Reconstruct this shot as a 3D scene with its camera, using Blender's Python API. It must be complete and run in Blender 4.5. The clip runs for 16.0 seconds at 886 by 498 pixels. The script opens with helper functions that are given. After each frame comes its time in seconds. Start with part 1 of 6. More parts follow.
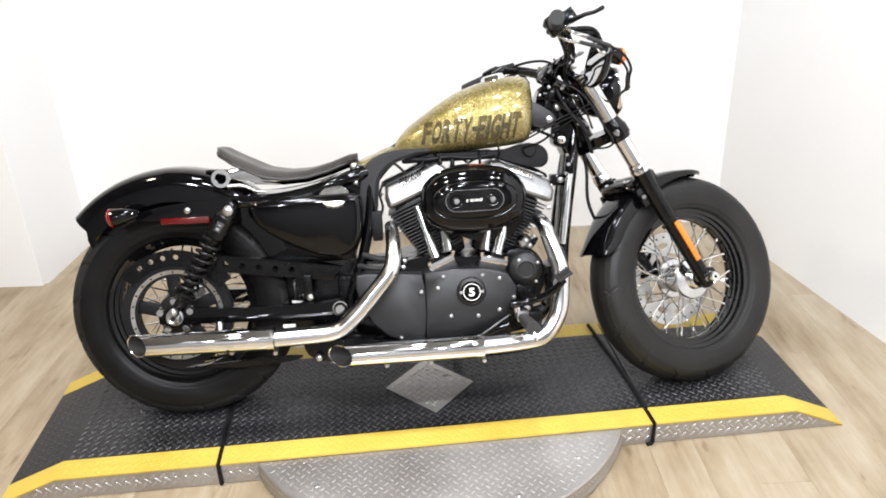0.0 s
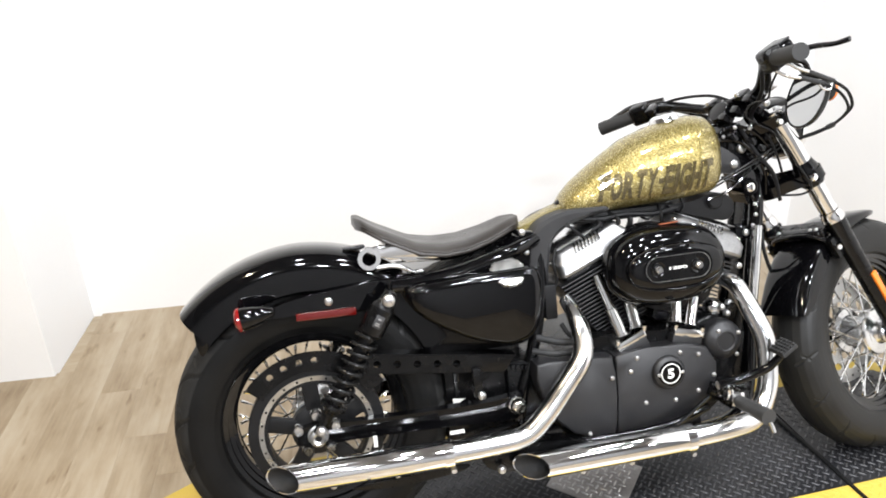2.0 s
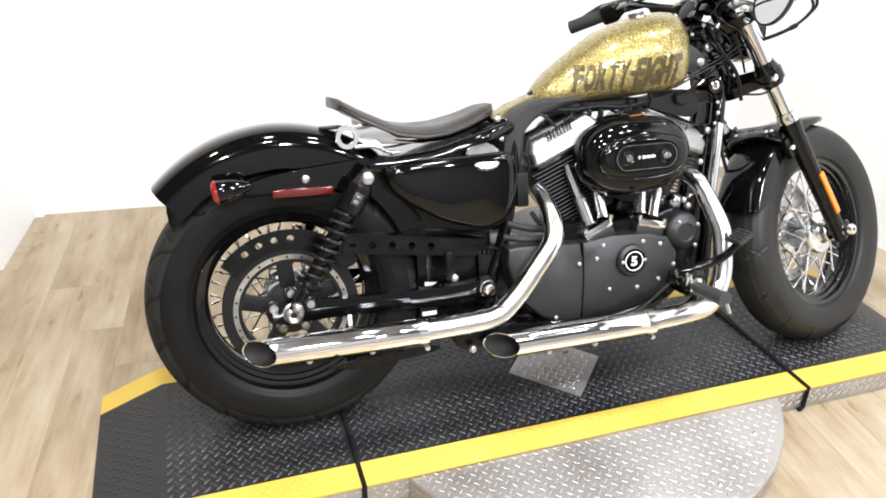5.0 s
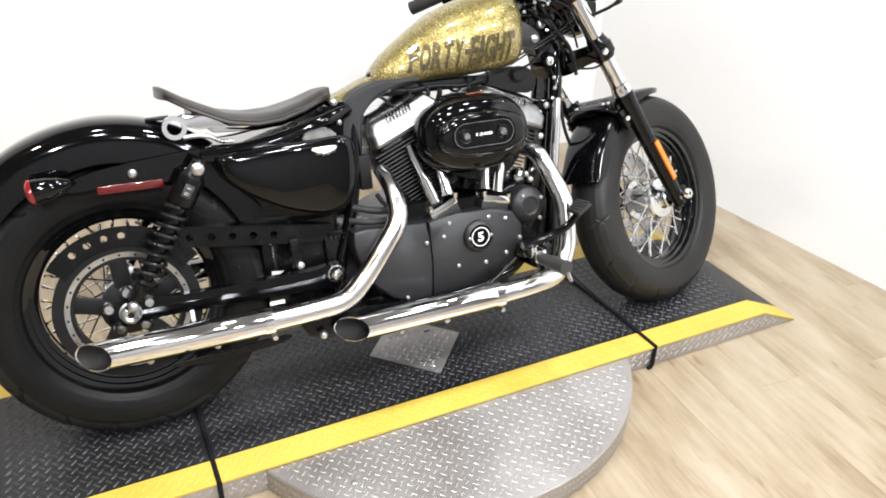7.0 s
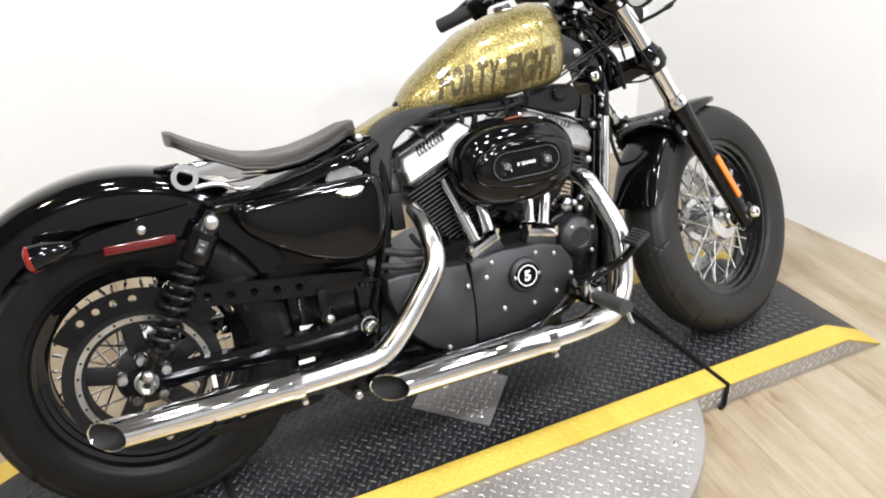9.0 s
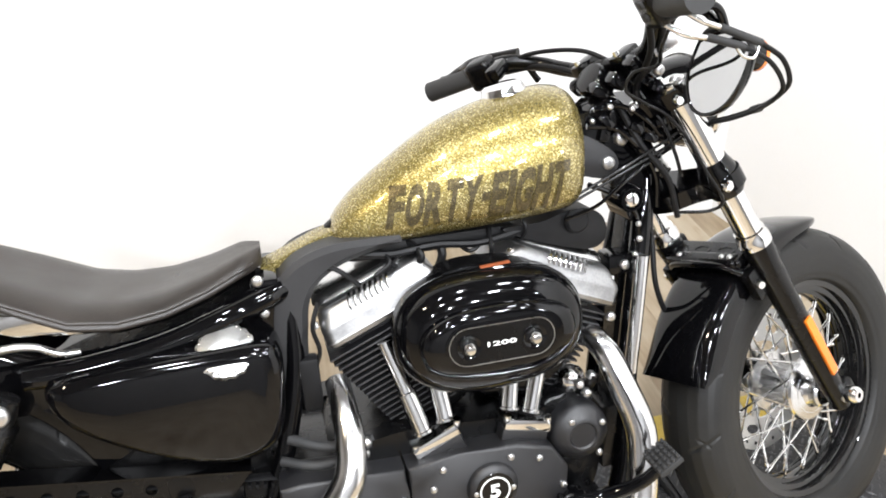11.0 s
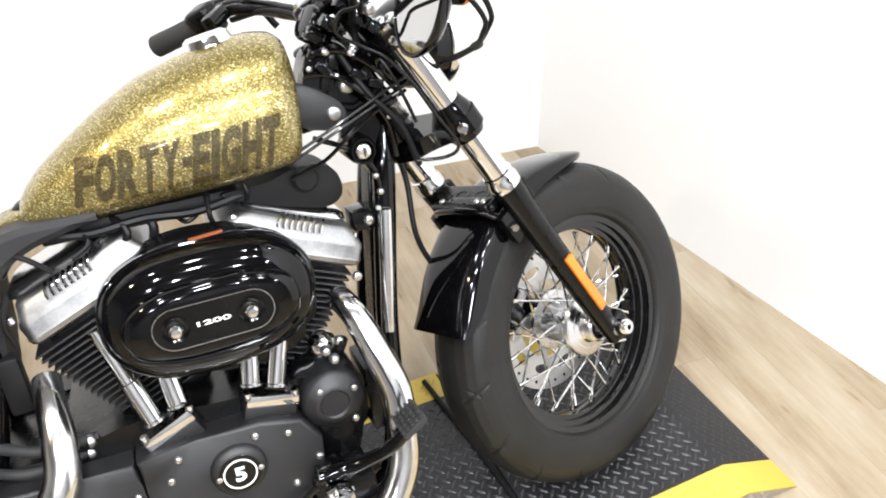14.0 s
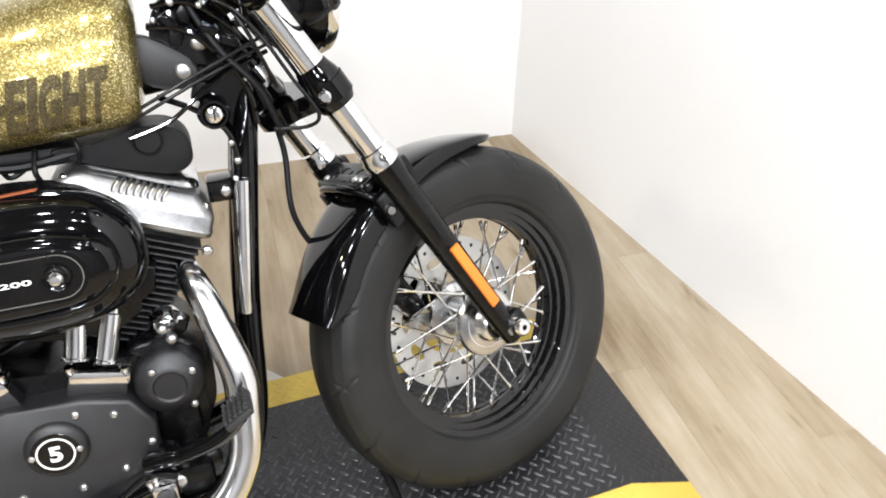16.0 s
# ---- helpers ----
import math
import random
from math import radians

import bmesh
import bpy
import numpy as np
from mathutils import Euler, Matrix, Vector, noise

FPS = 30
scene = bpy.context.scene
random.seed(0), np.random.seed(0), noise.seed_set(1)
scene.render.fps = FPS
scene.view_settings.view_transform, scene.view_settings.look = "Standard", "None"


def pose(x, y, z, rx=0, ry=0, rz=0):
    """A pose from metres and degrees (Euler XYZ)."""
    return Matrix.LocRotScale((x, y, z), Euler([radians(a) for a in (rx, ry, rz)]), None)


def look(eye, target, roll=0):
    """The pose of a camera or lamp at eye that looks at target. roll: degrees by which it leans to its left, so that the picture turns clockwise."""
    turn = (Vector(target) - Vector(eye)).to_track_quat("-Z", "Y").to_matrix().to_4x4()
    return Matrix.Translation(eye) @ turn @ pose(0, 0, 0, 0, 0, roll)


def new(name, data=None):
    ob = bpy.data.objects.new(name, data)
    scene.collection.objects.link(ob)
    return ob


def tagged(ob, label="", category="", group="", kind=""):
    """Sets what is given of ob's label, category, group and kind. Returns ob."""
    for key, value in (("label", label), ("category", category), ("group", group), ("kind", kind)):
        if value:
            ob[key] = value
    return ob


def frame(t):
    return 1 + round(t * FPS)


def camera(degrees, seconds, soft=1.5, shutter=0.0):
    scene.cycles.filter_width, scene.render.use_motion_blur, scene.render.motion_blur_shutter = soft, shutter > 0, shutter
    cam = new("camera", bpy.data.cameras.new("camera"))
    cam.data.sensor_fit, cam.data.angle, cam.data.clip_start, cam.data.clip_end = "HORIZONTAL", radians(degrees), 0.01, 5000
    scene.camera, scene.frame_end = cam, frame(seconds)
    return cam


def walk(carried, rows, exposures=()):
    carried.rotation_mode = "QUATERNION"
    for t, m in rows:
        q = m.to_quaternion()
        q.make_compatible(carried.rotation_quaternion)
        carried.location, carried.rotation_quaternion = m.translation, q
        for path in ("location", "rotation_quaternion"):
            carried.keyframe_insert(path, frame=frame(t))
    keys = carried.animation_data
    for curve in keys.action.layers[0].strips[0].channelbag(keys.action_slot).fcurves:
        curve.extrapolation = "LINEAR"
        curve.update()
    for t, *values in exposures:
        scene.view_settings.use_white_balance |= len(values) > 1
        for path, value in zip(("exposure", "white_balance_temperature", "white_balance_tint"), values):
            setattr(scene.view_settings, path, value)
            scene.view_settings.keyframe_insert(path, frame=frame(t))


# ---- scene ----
cam = camera(60.3, 16.0, soft=1.8, shutter=0.2)
PATH = [
    (0, (0.643, -1.971, 1.443), (0.748, -0.157, 0.607), -2.2),
    (0.5, (0.498, -1.777, 1.385), (0.654, 0.026, 0.534), -2.2),
    (1, (0.372, -1.569, 1.46), (0.569, 0.228, 0.606), -2.7),
    (1.5, (0.203, -1.502, 1.474), (0.458, 0.295, 0.634), -1.7),
    (2, (0.021, -1.472, 1.48), (0.375, 0.311, 0.646), -2.4),
    (2.5, (-0.096, -1.466, 1.464), (0.316, 0.294, 0.61), -2.0),
    (3, (-0.081, -1.482, 1.451), (0.331, 0.274, 0.588), -1.0),
    (3.2, (-0.119, -1.486, 1.406), (0.312, 0.268, 0.547), -0.3),
    (5.3, (-0.089, -1.529, 1.368), (0.445, 0.131, 0.388), 1.5),
    (5.5, (-0.069, -1.535, 1.375), (0.487, 0.118, 0.396), 1.6),
    (6, (-0.034, -1.545, 1.371), (0.622, 0.07, 0.39), 2.4),
    (6.5, (0.011, -1.56, 1.374), (0.718, 0.023, 0.376), 2.1),
    (7, (0.026, -1.57, 1.367), (0.77, -0.005, 0.369), 1.9),
    (7.5, (0.047, -1.579, 1.37), (0.831, -0.029, 0.378), 2.5),
    (8, (0.07, -1.574, 1.371), (0.902, -0.046, 0.384), 2.8),
    (8.5, (0.036, -1.524, 1.354), (0.803, 0.036, 0.365), -0.6),
    (9, (0.107, -1.391, 1.35), (0.756, 0.225, 0.366), -2.5),
    (9.5, (0.272, -1.231, 1.401), (0.835, 0.463, 0.499), 0.5),
    (9.7, (0.314, -1.197, 1.403), (0.841, 0.496, 0.478), -1.1),
    (11.8, (0.658, -0.743, 1.378), (1.052, 0.889, 0.291), 0.5),
    (12, (0.677, -0.748, 1.383), (1.073, 0.883, 0.297), 0.7),
    (12.5, (0.721, -0.785, 1.397), (1.174, 0.84, 0.323), -0.5),
    (13, (0.759, -0.82, 1.392), (1.265, 0.77, 0.288), -0.8),
    (13.5, (0.795, -0.859, 1.373), (1.335, 0.696, 0.238), -0.5),
    (14, (0.821, -0.867, 1.36), (1.462, 0.615, 0.179), -0.7),
    (14.5, (0.843, -0.888, 1.332), (1.552, 0.534, 0.117), -1.4),
    (15, (0.865, -0.904, 1.303), (1.629, 0.481, 0.078), -0.4),
    (15.5, (0.914, -0.906, 1.293), (1.647, 0.476, 0.047), -2.3),
    (16, (1.086, -0.888, 1.293), (1.639, 0.61, 0.09), 1.3),
]
walk(cam, [(t, look(eye, target, roll)) for t, eye, target, roll in PATH],
     [(0, -0.46), (1.5, -0.38), (3, -0.26), (5.5, -0.18), (7, -0.36), (8, -0.48), (9, -0.5), (9.7, -0.4), (12, -0.16), (14, -0.2), (15, -0.27), (15.5, -0.36), (16, -0.38)])

# ---- world and lamps ----
world = bpy.data.worlds.new("room_light")
scene.world = world
world.use_nodes = True
world.node_tree.nodes["Background"].inputs[0].default_value = (1.0, 0.97, 0.93, 1)
world.node_tree.nodes["Background"].inputs[1].default_value = 0.02


def lamp(name, x, y, z, power, size, target, colour=(0.925, 0.95, 1.0), shape="DISK", size_y=None):
    data = bpy.data.lights.new(name, "AREA")
    data.energy, data.size, data.shape, data.color = power, size, shape, colour
    if size_y:
        data.size_y = size_y
    ob = new(name, data)
    ob.matrix_world = look((x, y, z), target)
    return ob


# columns of round ceiling spots over the booth and behind the camera
for px, share in ((0.0, 1.08), (0.82, 1.08), (1.6, 0.8), (2.02, 0.42)):
    for py, power in ((-0.2, 23), (-1.7, 41)):
        lamp("ceiling_spot", px, py, 2.9, power * share, 0.18, (px, py + 0.2, 0))
# warm lamp added only to brighten the floor at the left
lamp("fill_spot", -1.05, -0.35, 2.9, 42, 0.18, (-1.05, -0.15, 0), (1.0, 0.84, 0.62))
# row behind the camera, turned up to fill the bike's near side
for px, py, power in ((-0.7, -3.3, 75), (0.4, -3.3, 82), (1.5, -3.3, 75), (3.2, -3.3, 35)):
    lamp("fill_spot", px, py, 2.9, power, 0.18, (px, py + 0.2, 0))


# ---- materials ----
def mat(name, colour=(0.5, 0.5, 0.5), rough=0.5, metal=0.0, coat=0.0, spec=0.5):
    m = bpy.data.materials.new(name)
    m.use_nodes = True
    b = m.node_tree.nodes["Principled BSDF"]
    b.inputs["Base Color"].default_value = (*colour, 1)
    b.inputs["Roughness"].default_value = rough
    b.inputs["Metallic"].default_value = metal
    b.inputs["Coat Weight"].default_value = coat
    b.inputs["Coat Roughness"].default_value = 0.03
    b.inputs["Specular IOR Level"].default_value = spec
    return m


def nodes_of(m):
    return m.node_tree.nodes, m.node_tree.links, m.node_tree.nodes["Principled BSDF"]


def coords(m, scale=(1, 1, 1), space="Object"):
    n, l, _ = nodes_of(m)
    tc, mp = n.new("ShaderNodeTexCoord"), n.new("ShaderNodeMapping")
    mp.inputs["Scale"].default_value = scale
    l.new(tc.outputs[space], mp.inputs[0])
    return mp.outputs[0]


def noise_tex(m, vec, scale, detail=4.0, rough=0.55):
    n, l, _ = nodes_of(m)
    t = n.new("ShaderNodeTexNoise")
    t.inputs["Scale"].default_value, t.inputs["Detail"].default_value = scale, detail
    t.inputs["Roughness"].default_value = rough
    l.new(vec, t.inputs["Vector"])
    return t.outputs["Fac"]


def ramp(m, fac, stops):
    n, l, _ = nodes_of(m)
    r = n.new("ShaderNodeValToRGB")
    e = r.color_ramp.elements
    while len(e) < len(stops):
        e.new(0.5)
    for el, (p, c) in zip(e, stops):
        el.position, el.color = p, (*c, 1) if len(c) == 3 else c
    l.new(fac, r.inputs[0])
    return r.outputs[0]


def bump(m, height, strength, distance=0.002, chain=None):
    n, l, b = nodes_of(m)
    bp = n.new("ShaderNodeBump")
    bp.inputs["Strength"].default_value, bp.inputs["Distance"].default_value = strength, distance
    l.new(height, bp.inputs["Height"])
    if chain:
        l.new(chain, bp.inputs["Normal"])
    l.new(bp.outputs[0], b.inputs["Normal"])
    return bp.outputs[0]


def varied(name, dark, light, scale, rough=(0.4, 0.6), metal=0.0, coat=0.0, bumpy=0.0, fine=300.0, spec=0.5, stretch=(1, 1, 1)):
    """A surface whose colour and gloss vary at a large and a fine scale."""
    m = mat(name, light, rough[0], metal, coat, spec)
    n, l, b = nodes_of(m)
    v = coords(m, stretch)
    big, small = noise_tex(m, v, scale), noise_tex(m, v, fine, 3)
    mix = n.new("ShaderNodeMath")
    mix.operation = "MULTIPLY_ADD"
    l.new(small, mix.inputs[0])
    mix.inputs[1].default_value = 0.35
    half = n.new("ShaderNodeMath")
    half.operation = "MULTIPLY"
    half.inputs[1].default_value = 0.65
    l.new(big, half.inputs[0])
    l.new(half.outputs[0], mix.inputs[2])
    l.new(ramp(m, mix.outputs[0], [(0.3, dark), (0.7, light)]), b.inputs["Base Color"])
    l.new(ramp(m, big, [(0.3, (rough[0],) * 3), (0.7, (rough[1],) * 3)]), b.inputs["Roughness"])
    if bumpy:
        bump(m, small, bumpy, 0.0008)
    return m


GLOSS = varied("gloss_black_paint", (0.001, 0.001, 0.0012), (0.0025, 0.0025, 0.003), 6, (0.06, 0.11), coat=0.55, spec=0.08)
SATIN = varied("satin_black", (0.0012, 0.0012, 0.0014), (0.0034, 0.0034, 0.0037), 18, (0.2, 0.32), coat=0.0, spec=0.3)
WRINKLE = varied("wrinkle_black", (0.0034, 0.0034, 0.0042), (0.008, 0.008, 0.0095), 14, (0.42, 0.54), bumpy=0.45, fine=900, spec=0.7)
PLASTIC = varied("dark_plastic", (0.003, 0.003, 0.0033), (0.008, 0.008, 0.0086), 20, (0.42, 0.55), bumpy=0.2, fine=600, spec=0.25)
RUBBER = varied("tyre_rubber", (0.0035, 0.0035, 0.0037), (0.0095, 0.0095, 0.0097), 9, (0.46, 0.64), bumpy=0.35, fine=420, spec=0.15)
# Same tyre rubber: the dusty front lit, the rear shaded, by colour.
LIT_DUSTY = varied("lit_dusty_rubber", (0.003, 0.003, 0.0032), (0.0185, 0.0181, 0.0168), 7, (0.38, 0.56), bumpy=0.35, fine=420, spec=0.34)
SHADED_TYRE = varied("shaded_tyre_rubber", (0.0022, 0.0022, 0.0024), (0.0085, 0.0085, 0.0083), 6, (0.3, 0.46), bumpy=0.25, fine=420, spec=0.22)
TREAD_RUBBER = varied("dusty_tread_rubber", (0.008, 0.008, 0.0082), (0.024, 0.0238, 0.0226), 14, (0.5, 0.7), bumpy=0.35, fine=420, spec=0.2)
MATTE = varied("matte_dark_grey", (0.016, 0.016, 0.0168), (0.032, 0.032, 0.0335), 10, (0.45, 0.6), bumpy=0.2, fine=700, spec=0.3)
RIM = varied("glossy_black_rim", (0.003, 0.003, 0.0032), (0.006, 0.006, 0.0063), 8, (0.035, 0.07), coat=0.8, spec=0.15)
SPRING = varied("glossy_black_spring", (0.006, 0.006, 0.006), (0.012, 0.012, 0.012), 30, (0.2, 0.3), coat=0.12, spec=0.2)
# Deck paint made paler: the lugs' glint is put into the colour.
LUG = varied("pale_black_lug", (0.016, 0.016, 0.0175), (0.048, 0.048, 0.051), 40, (0.32, 0.46), fine=400)
PEG = varied("worn_grey_rubber", (0.02, 0.02, 0.02), (0.045, 0.0445, 0.043), 40, (0.5, 0.7), bumpy=0.25, fine=700)
GRIP = varied("grip_rubber", (0.012, 0.012, 0.012), (0.026, 0.026, 0.026), 30, (0.6, 0.75), bumpy=0.3, fine=900)
CHROME = varied("chrome", (0.78, 0.78, 0.78), (0.88, 0.88, 0.87), 12, (0.03, 0.09), metal=1.0)
PIPE = varied("road_worn_chrome", (0.74, 0.74, 0.74), (0.86, 0.86, 0.855), 18, (0.10, 0.24), metal=1.0)
SOFT_CHROME = varied("polished_alloy", (0.66, 0.66, 0.665), (0.82, 0.82, 0.815), 20, (0.14, 0.24), metal=1.0)
ALU = varied("polished_aluminium", (0.50, 0.50, 0.505), (0.74, 0.74, 0.735), 26, (0.2, 0.4), metal=1.0, bumpy=0.05)
STEEL = varied("brushed_steel", (0.45, 0.45, 0.44), (0.62, 0.62, 0.6), 25, (0.25, 0.4), metal=1.0, bumpy=0.1)
LEATHER = varied("black_leather", (0.0055, 0.0048, 0.0043), (0.028, 0.0225, 0.0185), 11, (0.26, 0.44), bumpy=0.4, fine=350, spec=0.48)
# Soot in the muffler bores; elsewhere the shade inside slots and holes.
SOOT_SHADE = varied("soot_and_shade", (0.004, 0.004, 0.004), (0.012, 0.011, 0.010), 40, (0.6, 0.8))
CAST = varied("cast_aluminium", (0.24, 0.24, 0.244), (0.43, 0.43, 0.428), 30, (0.3, 0.52), metal=1.0, bumpy=0.12)
DISC = varied("ground_steel", (0.56, 0.56, 0.55), (0.76, 0.76, 0.75), 30, (0.28, 0.42), metal=1.0)
RED = mat("red_lens", (0.19, 0.006, 0.006), 0.12, coat=0.5)
REFLECT = mat("red_reflector", (0.09, 0.003, 0.0025), 0.14, coat=0.6)
DULL_ORANGE = mat("dull_orange_ink", (0.26, 0.065, 0.02), 0.5)
ORANGE = mat("orange_reflector", (0.78, 0.2, 0.014), 0.25, coat=0.5)
WHITE_INK = mat("white_ink", (0.75, 0.75, 0.72), 0.5)
MIRROR = mat("mirror_glass", (0.58, 0.585, 0.59), 0.02, 1.0)
GLASS = mat("lamp_glass", (0.95, 0.95, 0.95), 0.03)
GLASS.node_tree.nodes["Principled BSDF"].inputs["Transmission Weight"].default_value = 1.0


def flake_paint(name, stops, scale=560, metal=0.75):
    """Coarse metal flakes under clear lacquer."""
    m = mat(name, (0.5, 0.33, 0.07), 0.3, metal, 1.0)
    n, l, b = nodes_of(m)
    v = coords(m)
    cell = n.new("ShaderNodeTexVoronoi")
    cell.inputs["Scale"].default_value = scale
    l.new(v, cell.inputs["Vector"])
    sep = n.new("ShaderNodeSeparateColor")
    l.new(cell.outputs["Color"], sep.inputs[0])
    cloud = n.new("ShaderNodeMath")
    cloud.operation = "MULTIPLY_ADD"
    l.new(noise_tex(m, v, 14, 3), cloud.inputs[0])
    cloud.inputs[1].default_value = 0.22
    l.new(sep.outputs[0], cloud.inputs[2])
    l.new(ramp(m, cloud.outputs[0], stops), b.inputs["Base Color"])
    l.new(ramp(m, sep.outputs[1], [(0.0, (0.2,) * 3), (1.0, (0.5,) * 3)]), b.inputs["Roughness"])
    nm = n.new("ShaderNodeBump")
    nm.inputs["Strength"].default_value, nm.inputs["Distance"].default_value = 0.34, 0.0012
    b.inputs["Coat Tint"].default_value = (1.0, 0.94, 0.74, 1)
    l.new(sep.outputs[2], nm.inputs["Height"])
    l.new(nm.outputs[0], b.inputs["Normal"])
    return m


GOLD = flake_paint("gold_flake_paint", [(0.06, (0.138, 0.112, 0.036)), (0.72, (0.205, 0.172, 0.064)), (0.93, (0.30, 0.26, 0.118)), (1.12, (0.66, 0.61, 0.40))], 760)
LETTER = flake_paint("lettering_brown", [(0.06, (0.026, 0.020, 0.009)), (0.6, (0.048, 0.038, 0.017)), (0.95, (0.075, 0.060, 0.028)), (1.12, (0.13, 0.105, 0.05))], 760, 0.5)

MATBLACK = varied("black_plate_paint", (0.0075, 0.0075, 0.0084), (0.0215, 0.0215, 0.0232), 5, (0.3, 0.42), bumpy=0.25, fine=500, spec=0.34)
YELLOW = varied("yellow_safety_paint", (0.48, 0.33, 0.038), (0.62, 0.455, 0.082), 4, (0.45, 0.6), bumpy=0.25, fine=350)
PLATE = varied("aluminium_tread_plate", (0.29, 0.262, 0.242), (0.53, 0.51, 0.49), 3.5, (0.36, 0.5), metal=0.7, bumpy=0.15, fine=240)
TREAD = varied("bright_tread_lug", (0.42, 0.40, 0.38), (0.62, 0.61, 0.60), 30, (0.32, 0.46), metal=0.75)
WALL = varied("white_wall_paint", (0.79, 0.79, 0.785), (0.83, 0.83, 0.828), 1.3, (0.55, 0.7), bumpy=0.05, fine=160)
CEIL = varied("ceiling_paint", (0.17, 0.17, 0.17), (0.22, 0.22, 0.22), 2, (0.8, 0.9))
UNSEEN_WALL = varied("unseen_wall", (0.23, 0.23, 0.235), (0.30, 0.30, 0.302), 0.9, (0.7, 0.9))

# laminate planks, a different board for each object
WOOD = mat("oak_laminate", (0.4, 0.3, 0.2), 0.36)
n_, l_, b_ = nodes_of(WOOD)
info = n_.new("ShaderNodeObjectInfo")
tc_ = n_.new("ShaderNodeTexCoord")
shift = n_.new("ShaderNodeVectorMath")
shift.operation = "MULTIPLY_ADD"
l_.new(info.outputs["Random"], shift.inputs[0])
shift.inputs[1].default_value = (37.0, 91.0, 13.0)
l_.new(tc_.outputs["Object"], shift.inputs[2])
mp_ = n_.new("ShaderNodeMapping")
mp_.inputs["Scale"].default_value = (1.0, 3.4, 1.0)
l_.new(shift.outputs[0], mp_.inputs[0])
grain = noise_tex(WOOD, mp_.outputs[0], 2.2, 8, 0.62)
mp2_ = n_.new("ShaderNodeMapping")
mp2_.inputs["Scale"].default_value = (2.2, 52.0, 1.0)
l_.new(shift.outputs[0], mp2_.inputs[0])
fibre = noise_tex(WOOD, mp2_.outputs[0], 1.5, 4)
add_ = n_.new("ShaderNodeMath")
add_.operation = "MULTIPLY_ADD"
l_.new(fibre, add_.inputs[0])
add_.inputs[1].default_value = 0.26
l_.new(grain, add_.inputs[2])
rnd_ = n_.new("ShaderNodeMath")
rnd_.operation = "MULTIPLY_ADD"
l_.new(info.outputs["Random"], rnd_.inputs[0])
rnd_.inputs[1].default_value = 0.05
l_.new(add_.outputs[0], rnd_.inputs[2])
mp3_ = n_.new("ShaderNodeMapping")
mp3_.inputs["Scale"].default_value = (7.0, 24.0, 1.0)
l_.new(shift.outputs[0], mp3_.inputs[0])
over_ = n_.new("ShaderNodeMath")
over_.operation = "SUBTRACT"
over_.inputs[1].default_value = 0.64
over_.use_clamp = True
l_.new(noise_tex(WOOD, mp3_.outputs[0], 1.0, 2), over_.inputs[0])
dark_ = n_.new("ShaderNodeMath")
dark_.operation = "MULTIPLY_ADD"
l_.new(over_.outputs[0], dark_.inputs[0])
dark_.inputs[1].default_value = -1.6
l_.new(rnd_.outputs[0], dark_.inputs[2])
l_.new(ramp(WOOD, dark_.outputs[0], [(0.40, (0.160, 0.108, 0.058)), (0.55, (0.255, 0.194, 0.120)), (0.71, (0.335, 0.270, 0.184)), (0.90, (0.395, 0.337, 0.250))]), b_.inputs["Base Color"])
bump(WOOD, fibre, 0.12, 0.0006)


# ---- mesh helpers ----
def smooth(bm, angle=38):
    lim = radians(angle)
    for fa in bm.faces:
        fa.smooth = True
    for e in bm.edges:
        e.smooth = len(e.link_faces) == 2 and e.calc_face_angle(0) < lim


def part(name, bm, material, parent, label="", angle=38):
    bmesh.ops.recalc_face_normals(bm, faces=bm.faces)
    smooth(bm, angle)
    me = bpy.data.meshes.new(name)
    bm.to_mesh(me)
    bm.free()
    me.materials.append(material)
    ob = new(name, me)
    ob.parent = parent
    return tagged(ob, label)


def thing(name, label, category, m=None, group="", kind=""):
    ob = new(name)
    ob.empty_display_size = 0.05
    if m is not None:
        ob.matrix_basis = m
    return tagged(ob, label, category, group, kind)


def bevelled(bm, width, segments=2, angle=30):
    es = [e for e in bm.edges if len(e.link_faces) == 2 and e.calc_face_angle(0) > radians(angle)]
    bmesh.ops.bevel(bm, geom=es, offset=width, offset_type="OFFSET", segments=segments, profile=0.6, affect="EDGES", clamp_overlap=True)
    return bm


def box(cx, cy, cz, sx, sy, sz, bev=0.0, m=None, bm=None, seg=2):
    own = bmesh.new()
    bmesh.ops.create_cube(own, size=1)
    bmesh.ops.scale(own, vec=(sx, sy, sz), verts=own.verts)
    if bev:
        bevelled(own, bev, seg)
    if m is not None:
        bmesh.ops.transform(own, matrix=m, verts=own.verts)
    bmesh.ops.translate(own, vec=(cx, cy, cz), verts=own.verts)
    return merged(bm, own)


def merged(bm, own):
    if bm is None:
        return own
    me = bpy.data.meshes.new("t")
    own.to_mesh(me)
    own.free()
    bm.from_mesh(me)
    bpy.data.meshes.remove(me)
    return bm


def rings(loops, closed=True, cap=True, wrap=False, bm=None):
    """Skin a list of loops that all have the same number of points."""
    bm = bm or bmesh.new()
    vs = [[bm.verts.new(p) for p in lp] for lp in loops]
    n = len(vs[0])
    pairs = list(zip(vs, vs[1:])) + ([(vs[-1], vs[0])] if wrap else [])
    for a, b in pairs:
        for i in range(n if closed else n - 1):
            j = (i + 1) % n
            bm.faces.new((a[i], a[j], b[j], b[i]))
    if cap and closed and not wrap:
        bm.faces.new(vs[0][::-1])
        bm.faces.new(vs[-1])
    return bm


